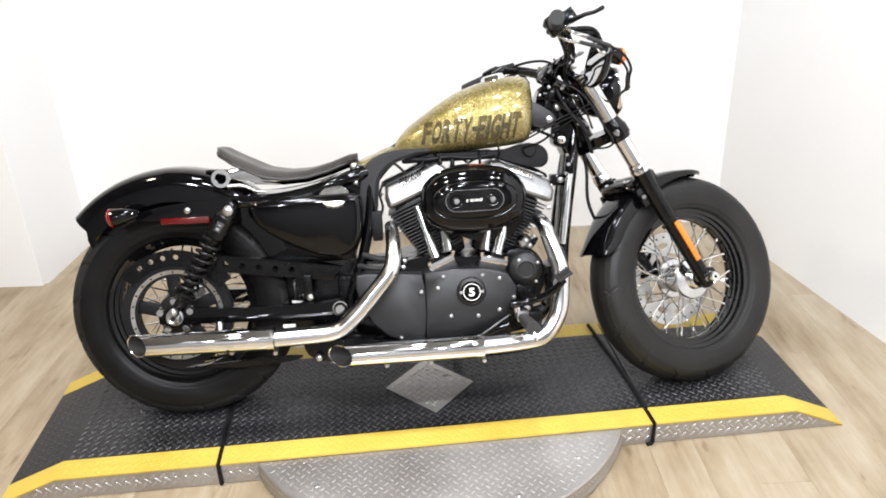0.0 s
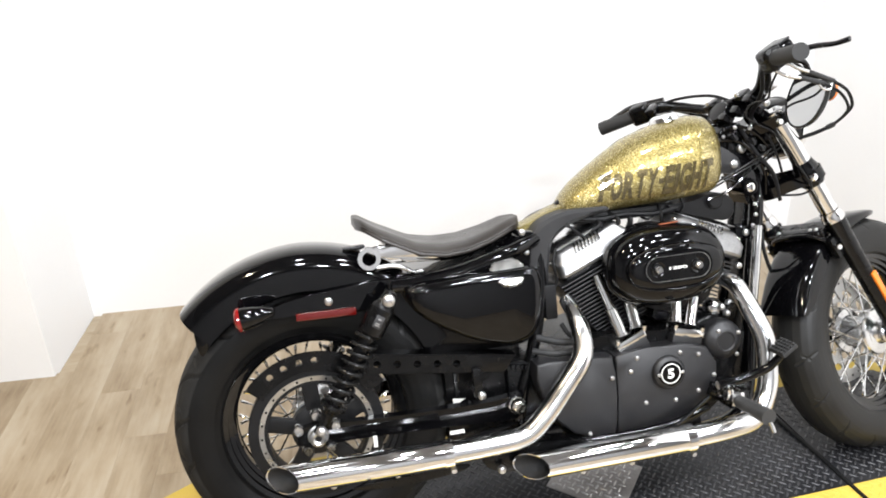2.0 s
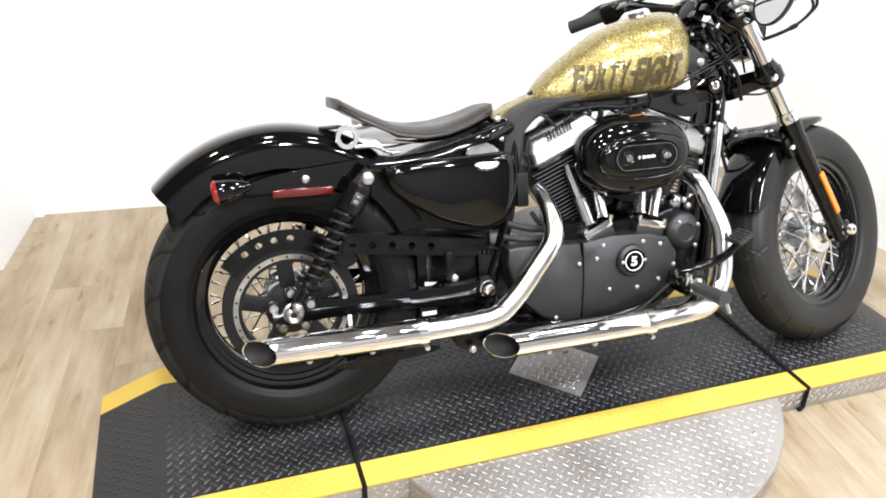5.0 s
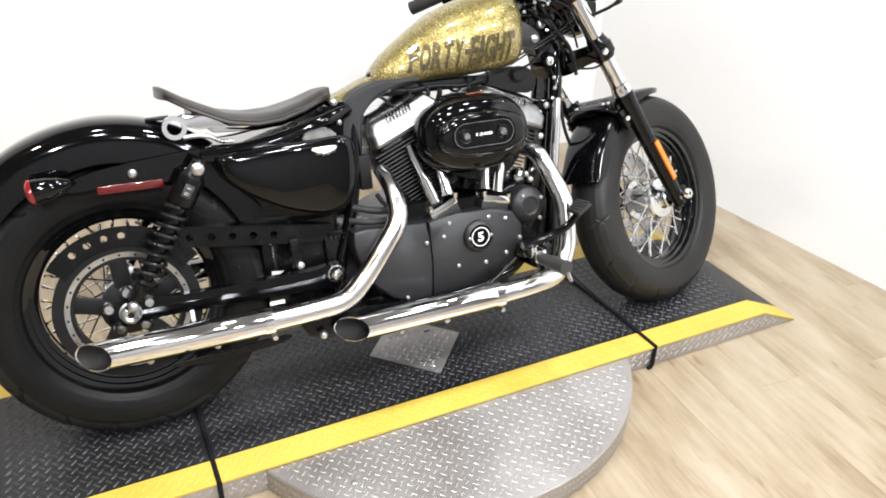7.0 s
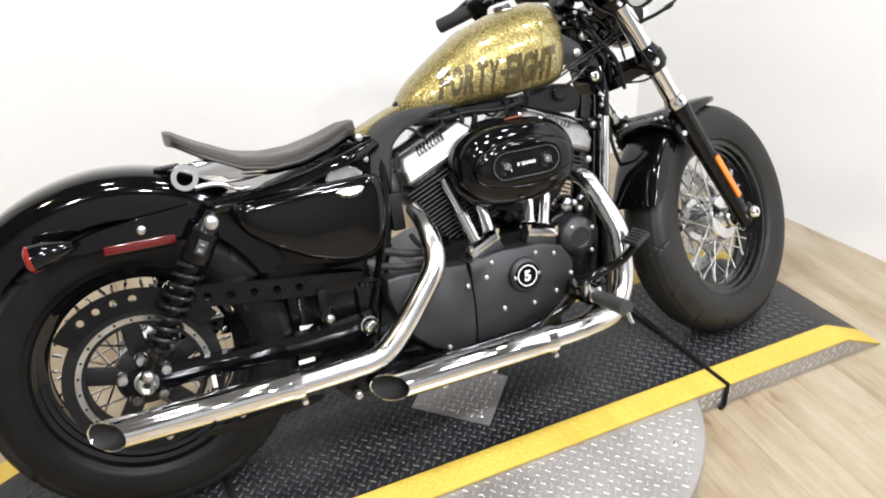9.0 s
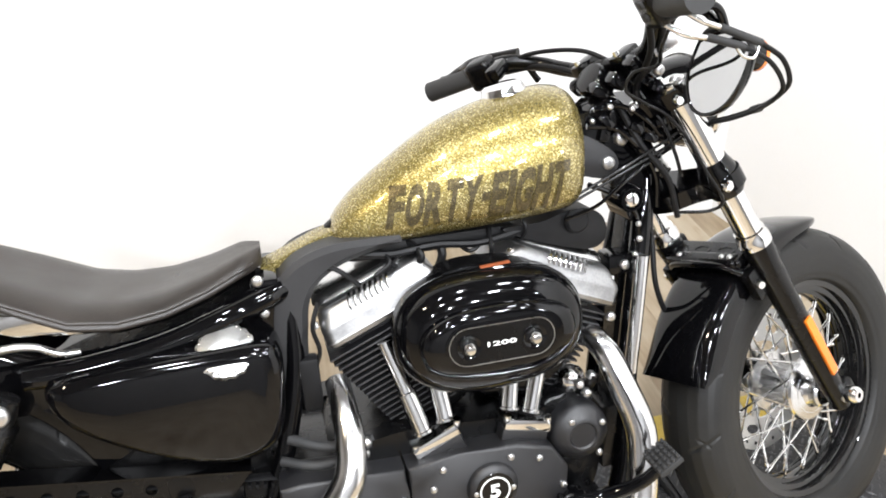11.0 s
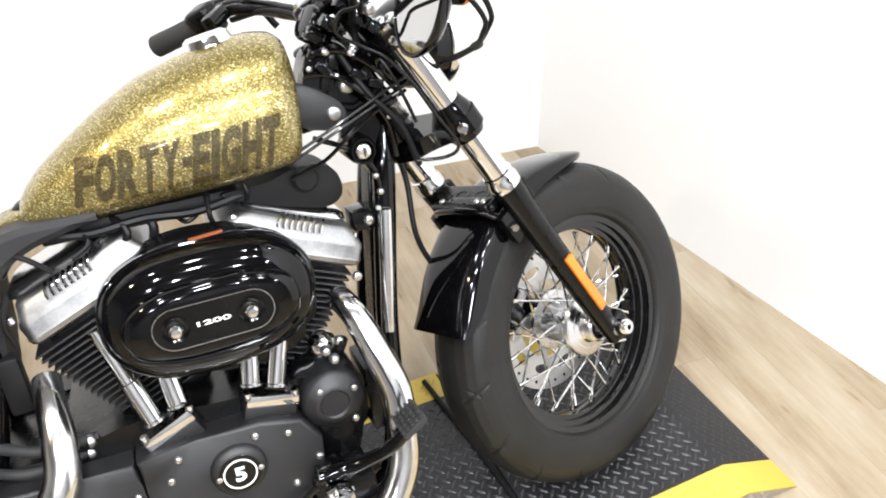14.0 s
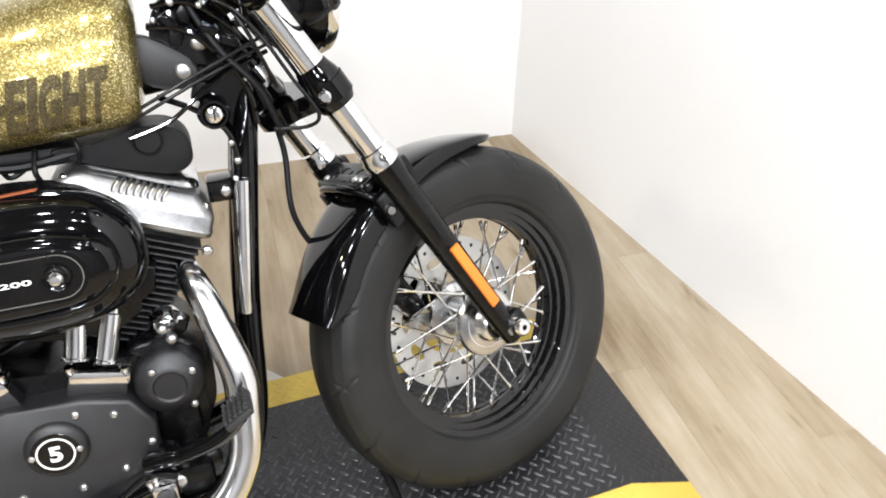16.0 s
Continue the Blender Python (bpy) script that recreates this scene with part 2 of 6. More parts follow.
def curve_points(pts, steps=8):
    """A smooth line through the points."""
    p = [Vector(q) for q in pts]
    if len(p) < 3:
        return p
    ext = [2 * p[0] - p[1]] + p + [2 * p[-1] - p[-2]]
    out = []
    for i in range(1, len(ext) - 2):
        a, b, c, d = ext[i - 1:i + 3]
        for k in range(steps):
            t = k / steps
            out.append(0.5 * ((2 * b) + (c - a) * t + (2 * a - 5 * b + 4 * c - d) * t * t + (3 * b - a - 3 * c + d) * t ** 3))
    return out + [p[-1]]


def tube(pts, r, seg=14, steps=8, bm=None, cap=True, flat=1.0):
    """A round bar along a smooth line; r may be one radius for each point."""
    line = curve_points(pts, steps) if steps > 1 else [Vector(q) for q in pts]
    n = len(line)
    if isinstance(r, (list, tuple)):
        m = len(r)
        rad = [float(np.interp(i / (n - 1) * (m - 1), range(m), r)) for i in range(n)]
    else:
        rad = [r] * n
    up = Vector((0, 0, 1))
    loops = []
    side = None
    for i, p in enumerate(line):
        d = (line[min(i + 1, n - 1)] - line[max(i - 1, 0)]).normalized()
        if side is None:
            side = d.cross(up if abs(d.z) < 0.9 else Vector((1, 0, 0))).normalized()
        side = (side - d * side.dot(d)).normalized()
        top = side.cross(d)
        loops.append([p + rad[i] * (math.cos(t) * side + math.sin(t) * top * flat) for t in [2 * math.pi * k / seg for k in range(seg)]])
    return rings(loops, cap=cap, bm=bm)


def lathe(profile, m=None, seg=48, bm=None, arc=None, cap=False):
    """Turn (radius, height) pairs about z, then place by m."""
    own = bmesh.new()
    a0, a1 = arc or (0, 2 * math.pi)
    n = seg if arc is None else seg + 1
    loops = []
    for k in range(n):
        t = a0 + (a1 - a0) * k / seg
        loops.append([(r * math.cos(t), r * math.sin(t), h) for r, h in profile])
    rings(loops, closed=False, cap=False, wrap=arc is None, bm=own)
    bmesh.ops.remove_doubles(own, verts=own.verts, dist=1e-6)
    if m is not None:
        bmesh.ops.transform(own, matrix=m, verts=own.verts)
    return merged(bm, own)


def prism(outline, y0, y1, bev=0.0, seg=3, dome=0.0, bm=None):
    """An outline in x and z, thickened from y0 to y1 (its outer face)."""
    own = bmesh.new()
    a = [own.verts.new((x, y0, z)) for x, z in outline]
    b = [own.verts.new((x, y1, z)) for x, z in outline]
    n = len(outline)
    for i in range(n):
        j = (i + 1) % n
        own.faces.new((a[i], a[j], b[j], b[i]))
    own.faces.new(a[::-1])
    own.faces.new(b)
    if bev:
        own.verts.ensure_lookup_table()
        es = [e for e in own.edges if all(abs(v.co.y - y1) < 1e-6 for v in e.verts)]
        bmesh.ops.bevel(own, geom=es, offset=bev, segments=seg, profile=0.5, affect="EDGES", clamp_overlap=True)
    return merged(bm, own)


def rounded(pts, steps=6):
    """A closed smooth outline through 2D points."""
    n = len(pts)
    out = []
    for i in range(n):
        a, b, c, d = [np.array(pts[(i + k - 1) % n], float) for k in range(4)]
        for k in range(steps):
            t = k / steps
            out.append(tuple(0.5 * ((2 * b) + (c - a) * t + (2 * a - 5 * b + 4 * c - d) * t * t + (3 * b - a - 3 * c + d) * t ** 3)))
    return out


def pillow(outline, y0, y1, levels=6, power=2.4, inset=0.5):
    """A bulged cover: the outline at y0 swells out to y1 at its middle."""
    c = np.mean(np.array(outline), 0)
    loops = []
    for k in range(levels + 1):
        t = k / levels * 0.97
        f = (1 - t ** power) ** (1 / power)
        f = 1 - (1 - f) * 1.0
        loops.append([(c[0] + (x - c[0]) * max(f, 0.02), y0 + (y1 - y0) * t / 0.97, c[1] + (z - c[1]) * max(f, 0.02)) for x, z in outline])
    return rings(loops)


def along(p, d, spin=0.0):
    """A pose at p whose z axis points along d."""
    q = Vector(d).to_track_quat("Z", "Y").to_matrix().to_4x4()
    return Matrix.Translation(p) @ q @ Matrix.Rotation(spin, 4, "Z")


OUT = (0, -1, 0)


# ---- the booth ----
def slab(name, p, q, z0, z1, thick, material, label, category="wall"):
    """A straight wall whose inner face runs from p to q; its thickness lies to the left of that way."""
    d = (Vector(q) - Vector(p)).to_3d()
    length, d = d.length, d.normalized()
    m = Matrix(((d.x, -d.y, 0, p[0]), (d.y, d.x, 0, p[1]), (0, 0, 1, 0), (0, 0, 0, 1)))
    bm = box(length / 2, thick / 2, (z0 + z1) / 2, length, thick, z1 - z0)
    bmesh.ops.transform(bm, matrix=m, verts=bm.verts)
    ob = part(name, bm, material, None)
    return tagged(ob, label, category, kind="structure")


BACK_L, BACK_R, RIGHT_N = (-0.85, 1.485), (2.135, 1.283), (2.555, -2.1)
PIER = (-0.895, 1.04)
slab("wall_back", BACK_L, (BACK_R[0] + 0.15, BACK_R[1] - 0.0102), -0.02, 3.0, 0.12, WALL, "plain white painted back wall of the photo booth")
slab("wall_right", BACK_R, RIGHT_N, -0.02, 3.0, 0.12, WALL, "plain white painted side wall of the photo booth")
slab("wall_left", PIER, BACK_L, -0.02, 3.0, 0.12, WALL, "short white return wall beside the corner")
slab("wall_pier", (-3.4, 1.21), (PIER[0] - 0.004, PIER[1]), -0.02, 3.0, 0.12, WALL, "white wall standing forward of the booth corner")
# Unseen walls added behind the camera; their grey sets the reflections.
slab("wall_unseen_west", (-3.4, 1.3), (-3.4, -4.6), -0.02, 3.0, 0.12, UNSEEN_WALL, "unseen grey wall added to close the room for reflections")
slab("wall_unseen_south", (-3.4, -4.6), (5.0, -4.6), -0.02, 3.0, 0.12, UNSEEN_WALL, "unseen grey wall added to close the room for reflections")
slab("wall_unseen_east", (5.0, -4.6), (5.0, -2.1), -0.02, 3.0, 0.12, UNSEEN_WALL, "unseen grey wall added to close the room for reflections")
slab("wall_unseen_return", (5.0, -2.1), (2.675, -2.1), -0.02, 3.0, 0.12, UNSEEN_WALL, "unseen grey wall added to close the room for reflections")
# Unseen ceiling, its grey chosen for the reflections too.
tagged(part("ceiling", box(0.8, -1.5, 3.06, 9.0, 7.0, 0.1), CEIL, None), "unseen grey ceiling over the booth", "ceiling", kind="structure")
ROOM = [(-3.45, 1.25), (-3.45, -4.65), (5.05, -4.65), (5.05, -2.05), (2.62, -2.05), (2.20, 1.33), (-0.88, 1.53), (-0.95, 1.09)]
floor = tagged(part("floor", rings([[(x, y, -0.05) for x, y in ROOM], [(x, y, -0.010) for x, y in ROOM]]), WOOD, None), "oak-coloured laminate floor of long boards", "floor", kind="structure")


# ---- the platform ----
PLAT = Matrix.Translation((0.70, 0.008, 0)) @ Matrix.Rotation(radians(1.5), 4, "Z") @ Matrix.Translation((-0.70, 0, 0))
HALF, TOP, STRIPE = 0.286, 0.07, 0.075


def deck_z(x):
    """The height of the deck: level in the middle, sloping to the floor at both ends."""
    return float(np.interp(x, [-0.492, -0.33, 1.737, 1.885], [0.005, TOP, TOP, 0.005]))


def sheet(xs, y0, y1, lift, thick):
    loops = []
    for x in xs:
        z = deck_z(x) + lift
        loops.append([(x, y0, z), (x, y1, z), (x, y1, z - thick), (x, y0, z - thick)])
    return rings(loops)


def lugs(x0, x1, y0, y1, height, pitch=0.0185, length=0.0235, width=0.0066, lift=0.0, keep=None, tall=0.0021):
    """Raised tread lugs on a diagonal lattice, each crosswise to its neighbours."""
    verts, faces = [], []
    c = math.sqrt(0.5)
    n = int(max(x1 - x0, y1 - y0) / pitch * 1.5) + 2
    for i in range(-n, n + 1):
        for j in range(-n, n + 1):
            x, y = (x0 + x1) / 2 + (i - j) * pitch * c, (y0 + y1) / 2 + (i + j) * pitch * c
            if not (x0 + 0.008 < x < x1 - 0.008 and y0 + 0.008 < y < y1 - 0.008) or (keep and not keep(x, y)):
                continue
            s = 1 if (i + j) % 2 else -1
            ax, ay = (c, c * s)
            bx, by = (-ay, ax)
            b = len(verts)
            for e, w, h in ((-1, 0, 0), (-0.4, -1, 0), (0.4, -1, 0), (1, 0, 0), (0.4, 1, 0), (-0.4, 1, 0), (-0.45, 0, 1), (0.45, 0, 1)):
                px, py = x + ax * e * length / 2 + bx * w * width / 2, y + ay * e * length / 2 + by * w * width / 2
                verts.append((px, py, height(px) + lift + tall * h))
            faces += [(b, b + 1, b + 6), (b + 1, b + 2, b + 7, b + 6), (b + 2, b + 3, b + 7), (b + 3, b + 4, b + 7), (b + 4, b + 5, b + 6, b + 7), (b + 5, b, b + 6)]
    return verts, faces


def lug_part(name, data, material, parent, m=None):
    me = bpy.data.meshes.new(name)
    me.from_pydata(data[0], [], data[1])
    if m is not None:
        me.transform(m)
    me.materials.append(material)
    ob = new(name, me)
    ob.parent = parent
    return tagged(ob, kind="stuff")


def platform_section(name, xs, label):
    t = thing(name, label, "ramp", PLAT)
    part("deck", sheet(xs, -HALF + STRIPE, HALF - STRIPE, 0, 0.005), MATBLACK, t, "black painted tread plate")
    part("edge_stripe", sheet(xs, -HALF, -HALF + STRIPE, 0.0005, 0.005), YELLOW, t, "yellow painted edge")
    part("edge_stripe", sheet(xs, HALF - STRIPE, HALF, 0.0005, 0.005), YELLOW, t, "yellow painted edge")
    for y in (-HALF + 0.004, HALF - 0.008):
        loops = [[(x, y, 0.001), (x, y + 0.004, 0.001), (x, y + 0.004, max(deck_z(x) - 0.0055, 0.002)), (x, y, max(deck_z(x) - 0.0055, 0.002))] for x in xs]
        part("side_skirt", rings(loops), PLATE, t, "bare aluminium tread plate side")
    x0, x1 = xs[0], xs[-1]
    fx0, fx1 = max(x0, -0.33), min(x1, 1.737)
    for sx0, sx1 in ((x0, fx0), (fx1, x1)):
        if sx1 - sx0 > 0.05:
            lug_part("slope_relief", lugs(sx0, sx1, -HALF + STRIPE, HALF - STRIPE, deck_z, tall=0.0011), MATBLACK, t)
    lug_part("tread_relief", lugs(fx0, fx1, -HALF + STRIPE, HALF - STRIPE, deck_z), LUG, t)
    for y0 in (-HALF, HALF - STRIPE):
        lug_part("stripe_relief", lugs(fx0, fx1, y0, y0 + STRIPE, deck_z, lift=0.0005, tall=0.0012), YELLOW, t)
    sv, sf = lugs(x0, x1, 0.004, 0.062, lambda x: 0.0, keep=lambda x, z: z < deck_z(x) - 0.012, tall=0.0022)
    lug_part("skirt_relief", ([(x, -HALF + 0.004 - h, z) for x, z, h in sv], sf), TREAD, t)
    return t


platform_section("west_ramp", [-0.492, -0.33, 0.097], "black tread plate ramp with yellow edges and sloped end")
middle = platform_section("platform", [0.103, 0.7, 1.312], "black tread plate platform with yellow painted edges")
platform_section("east_ramp", [1.318, 1.737, 1.885], "black tread plate ramp with yellow edges and sloped end")
for gx in (0.1, 1.315):
    part("rubber_seam", box(gx, 0, 0.033, 0.0055, 2 * HALF - 0.004, 0.066), RUBBER, middle, "black rubber strip in the joint")
for run in ([(0.1, -HALF - 0.002, 0.004), (0.1, -HALF - 0.002, 0.071), (0.1, HALF, 0.071)],
            [(1.296, -HALF - 0.006, 0.005), (1.306, -HALF - 0.005, 0.005), (1.313, -HALF - 0.003, 0.010), (1.315, -HALF - 0.002, 0.072), (1.307, -0.07, 0.074), (1.296, 0.08, 0.074), (1.276, 0.266, 0.077)]):
    part("seam_strip", tube(run, 0.0058, 8, 1), RUBBER, middle, "black rubber cord along the joint")
# the bare lozenge of tread plate let into the deck
inv = PLAT.inverted()
loz = [inv @ Vector(p) for p in ((0.564, 0.004, 0), (0.711, -0.138, 0), (0.835, 0.007, 0), (0.69, 0.15, 0))]
bm = bmesh.new()
vs = [bm.verts.new((p.x, p.y, TOP + 0.0005)) for p in loz]
fa = bm.faces.new(vs)
ex = bmesh.ops.extrude_face_region(bm, geom=[fa])
bmesh.ops.translate(bm, vec=(0, 0, 0.003), verts=[v for v in ex["geom"] if isinstance(v, bmesh.types.BMVert)])
part("lozenge_plate", bm, PLATE, middle, "bare aluminium lozenge of tread plate")
cx, cy = sum(p.x for p in loz) / 4, sum(p.y for p in loz) / 4
lug_part("lozenge_relief", lugs(cx - 0.15, cx + 0.15, cy - 0.15, cy + 0.15, lambda x: TOP + 0.0035, keep=lambda x, y: abs(x - cx) / 0.135 + abs(y - cy) / 0.143 < 0.9), TREAD, middle)

# Dark bar, slightly proud, painted for the shade inside the slot.
part("lift_slot_shade", box(cx + 0.056, cy + 0.040, TOP + 0.0037, 0.030, 0.006, 0.0006), SOOT_SHADE, middle, "dark bar for the shade in a lifting slot")
for p in loz:
    q = Vector((cx, cy, 0)).lerp(Vector((p.x, p.y, 0)), 0.86)
    part("screw", lathe([(0, TOP + 0.0048), (0.004, TOP + 0.0044), (0.0055, TOP + 0.0034)], Matrix.Translation((q.x, q.y, 0)), 10), STEEL, middle)

disc = thing("turntable", "round aluminium tread plate turntable under the platform", "turntable", Matrix.Translation((0.714, -0.026, 0)))
R_DISC = 0.567
part("disc", lathe([(0, 0.004), (R_DISC - 0.004, 0.004), (R_DISC, 0.006), (R_DISC, 0.059), (R_DISC - 0.003, 0.0625), (0, 0.0625)], seg=128), PLATE, disc)
lug_part("disc_relief", lugs(-0.57, 0.57, -0.57, -0.232, lambda x: 0.0617, 0.0195, 0.0235, 0.0062, tall=0.0014, keep=lambda x, y: math.hypot(x, y) < R_DISC - 0.016), TREAD, disc)
rim_lugs = [[], []]
for k in range(130):
    a = -math.pi + math.pi * k / 130
    for z, s in ((0.022, 1), (0.042, -1)):
        b = len(rim_lugs[0])
        for e, w, h in ((-1, 0, 0), (0, -1, 0), (1, 0, 0), (0, 1, 0), (0, 0, 1)):
            t = a + (0.006 * e - 0.0015 * w * s) / R_DISC
            rr = R_DISC + 0.0003 + 0.0014 * h
            rim_lugs[0].append((rr * math.cos(t), rr * math.sin(t), z + 0.006 * e * s + 0.0015 * w))
        rim_lugs[1] += [(b, b + 1, b + 4), (b + 1, b + 2, b + 4), (b + 2, b + 3, b + 4), (b + 3, b, b + 4)]
lug_part("edge_relief", rim_lugs, TREAD, disc)
for a in (-2.3, -1.75, -1.2, -0.75):
    part("screw", lathe([(0, 0.0655), (0.004, 0.065), (0.0065, 0.0625)], Matrix.Translation((0.50 * math.cos(a), 0.50 * math.sin(a), 0)), 12), STEEL, disc)

# ---- the motorcycle ----
LEAN = 15.5
BIKE = Matrix.Translation((0, -0.02, 0.068)) @ Matrix.Rotation(radians(-LEAN), 4, "X")
bike = thing("motorcycle", "black cruiser motorcycle with gold flake tank, leaning on its stand", "motorcycle", BIKE)
STEER = 20.5
c30, s30 = math.cos(radians(30)), 0.5
FORK = Matrix(((c30, 0, -s30, 1.270), (0, 1, 0, 0), (s30, 0, c30, 0.6095), (0, 0, 0, 1))) @ Matrix.Rotation(radians(STEER), 4, "Z") @ Matrix.Translation((0.045, 0, 0))


def fork_part(name, bm, material, parent=None, label=""):
    """A part that turns with the bars: x ahead of the fork legs, y left, z up along them."""
    ob = part(name, bm, material, parent or bike, label)
    if parent is None:
        ob.matrix_basis = FORK
    return ob


def fork_point(u, y, s):
    return FORK @ Vector((u, y, s))


BOLT = None


def bolt(p, r=0.006, h=0.006, parent=None, material=None, d=OUT, name="bolt", sides=16):
    global BOLT
    if BOLT is None:
        b = lathe([(0, 1), (0.55, 0.98), (0.85, 0.8), (1, 0.45), (1, 0)], seg=14)
        BOLT = bpy.data.meshes.new("bolt")
        smooth(b)
        b.to_mesh(BOLT)
        b.free()
        BOLT.materials.append(ALU)
    o = new(name, BOLT)
    o.parent = parent or bike
    o.matrix_basis = along(p, d) @ Matrix.Diagonal((r, r, h, 1))
    return o


TYRE_A = [0, 0.14, 0.28, 0.42, 0.52, 0.60, 0.64, 0.72, 0.80, 0.88, 0.95, 1.0]
TYRE_Y = [0, 0.33, 0.61, 0.82, 0.91, 0.965, 0.98, 1.0, 0.985, 0.94, 0.88, 0.83]
TYRE_R = [1.0, 0.978, 0.92, 0.815, 0.735, 0.655, 0.61, 0.47, 0.32, 0.18, 0.06, 0.0]


def tyre_mesh(ri, ro, half, blocks, seg=960, rows=96):
    """A tyre whose curved tread grooves are cut into its shoulders."""
    h = ro - ri
    prof = []
    for k in range(rows + 1):
        t = -1 + 2 * k / rows
        a = abs(t)
        y = half * float(np.interp(a, TYRE_A, TYRE_Y))
        r = ri + h * float(np.interp(a, TYRE_A, TYRE_R))
        prof.append((r, math.copysign(y, t), a))
    loops = []
    for i in range(seg):
        th = 2 * math.pi * i / seg
        loop = []
        for k, (r, y, a) in enumerate(prof):
            cut = 0.0
            if 0.10 < a < 0.63:
                side = 0.5 if y > 0 else 0.0
                wide, deep = (0.07, 0.0085) if half > 0.07 else (0.034, 0.0042)
                ph = (th * blocks / (2 * math.pi) + side + (2.1 * a + 0.22 * math.sin(7 * a) if half > 0.07 else 0.55 * a)) % 1.0 - 0.5
                fade = min(1.0, (a - 0.10) / 0.08, (0.63 - a) / 0.06)
                cut = deep * fade * max(0.0, 1 - (ph / wide) ** 2)
                ph2 = (th * blocks / (2 * math.pi) + side + 0.45 - 0.7 * a) % 1.0 - 0.5
                if 0.24 < a < 0.44:
                    cut = max(cut, 0.8 * deep * min(1.0, (a - 0.24) / 0.04, (0.44 - a) / 0.04) * max(0.0, 1 - (ph2 / 0.03) ** 2))
            if 0.645 < a < 0.68:
                cut = -0.0012
            if 0.93 < a < 0.96:
                cut = -0.002
            loop.append(((r - cut) * math.cos(th), (r - cut) * math.sin(th), y))
        loop += [(ri - 0.004) * Vector((math.cos(th), math.sin(th), 0)) + Vector((0, 0, s * half * 0.6)) for s in (1, -1)]
        loops.append(loop)
    return rings(loops, closed=True, cap=False, wrap=True)


def wheel(name, centre, tyre_r, half, m, rubber, label, deep=0.0):
    """A wire wheel whose axle is the y axis of m."""
    place = m @ Matrix.Translation(centre) @ Matrix.Rotation(radians(90), 4, "X")
    rim_r = 0.210
    w = half * 0.74
    face = [(rim_r - 0.026 - deep, 0.004), (rim_r - 0.024 - deep, w * 0.26), (rim_r - 0.027 - deep, w * 0.30), (rim_r - 0.027 - deep, w * 0.34), (rim_r - 0.018 - deep * 0.6, w * 0.38), (rim_r - 0.017, w * 0.52), (rim_r - 0.0195, w * 0.56), (rim_r - 0.0195, w * 0.60),
            (rim_r - 0.009, w * 0.64), (rim_r - 0.007, w * 0.78), (rim_r - 0.0095, w * 0.81), (rim_r - 0.0095, w * 0.85), (rim_r + 0.002, w * 0.90), (rim_r + 0.009, w * 0.96), (rim_r + 0.014, w * 1.03), (rim_r + 0.0125, w * 1.09), (rim_r + 0.006, w * 1.07)]
    rim = part(name, lathe([(r, -y) for r, y in face[::-1]] + face + [(rim_r + 0.002, w * 0.95), (rim_r - 0.014 - deep * 0.7, 0.0), (rim_r + 0.002, -w * 0.95), (rim_r + 0.006, -w * 1.07)], seg=96), RIM, bike, label)
    rim.matrix_basis = place
    tyre = part("tyre", tyre_mesh(rim_r + 0.004, tyre_r, half, 17 if half > 0.07 else 16), rubber, rim, "black rubber tyre with worn tread", 50)
    if half > 0.07:
        tyre.data.materials.append(TREAD_RUBBER)
        edge = rim_r + 0.004 + (tyre_r - rim_r - 0.004) * 0.66
        for face in tyre.data.polygons:
            if math.hypot(face.center.x, face.center.y) > edge:
                face.material_index = 1
    return rim, place


# spokes share one thin rod
rod = lathe([(0.0, 0.0), (0.0021, 0.0), (0.0021, 0.88), (0.0036, 0.89), (0.0036, 1.0), (0.0, 1.0)], seg=8)
SPOKE = bpy.data.meshes.new("spoke")
smooth(rod)
rod.to_mesh(SPOKE)
rod.free()
SPOKE.materials.append(CHROME)


def spokes(rim, count, flange_r, flange_h, rim_r=0.178):
    for k in range(count):
        side = 1 if k % 2 else -1
        a = 2 * math.pi * k / count
        sweep = radians(52) * (1 if (k // 2) % 2 else -1)
        p = Vector((flange_r * math.cos(a + sweep), flange_r * math.sin(a + sweep), flange_h * side))
        q = Vector((rim_r * math.cos(a), rim_r * math.sin(a), 0.008 * side))
        o = new("spoke", SPOKE)
        o.parent = rim
        o.matrix_basis = along(p, q - p) @ Matrix.Diagonal((1, 1, (q - p).length, 1))


fw, _ = wheel("front_wheel", (0, 0, -0.385), 0.314, 0.066, FORK, LIT_DUSTY, "wire-spoked front wheel with black rim")
spokes(fw, 40, 0.05, 0.045)
part("hub", lathe([(0.0, -0.075), (0.02, -0.075), (0.022, -0.055), (0.040, -0.053), (0.060, -0.049), (0.063, -0.044), (0.060, -0.038), (0.044, -0.034), (0.038, 0.0), (0.044, 0.034), (0.060, 0.038), (0.063, 0.044), (0.060, 0.049), (0.034, 0.056), (0.022, 0.075), (0, 0.075)], seg=40), SOFT_CHROME, fw, "polished aluminium hub")
rw, _ = wheel("rear_wheel", (0, 0, 0.316), 0.323, 0.076, Matrix.Identity(4), SHADED_TYRE, "wire-spoked rear wheel with black rim", 0.0)
spokes(rw, 40, 0.05, 0.05)
part("hub", lathe([(0.0, -0.09), (0.024, -0.09), (0.026, -0.06), (0.056, -0.055), (0.056, -0.045), (0.036, -0.036), (0.034, 0.0), (0.036, 0.036), (0.056, 0.045), (0.056, 0.055), (0.03, 0.06), (0.02, 0.09), (0, 0.09)], seg=40), ALU, rw, "polished aluminium hub")


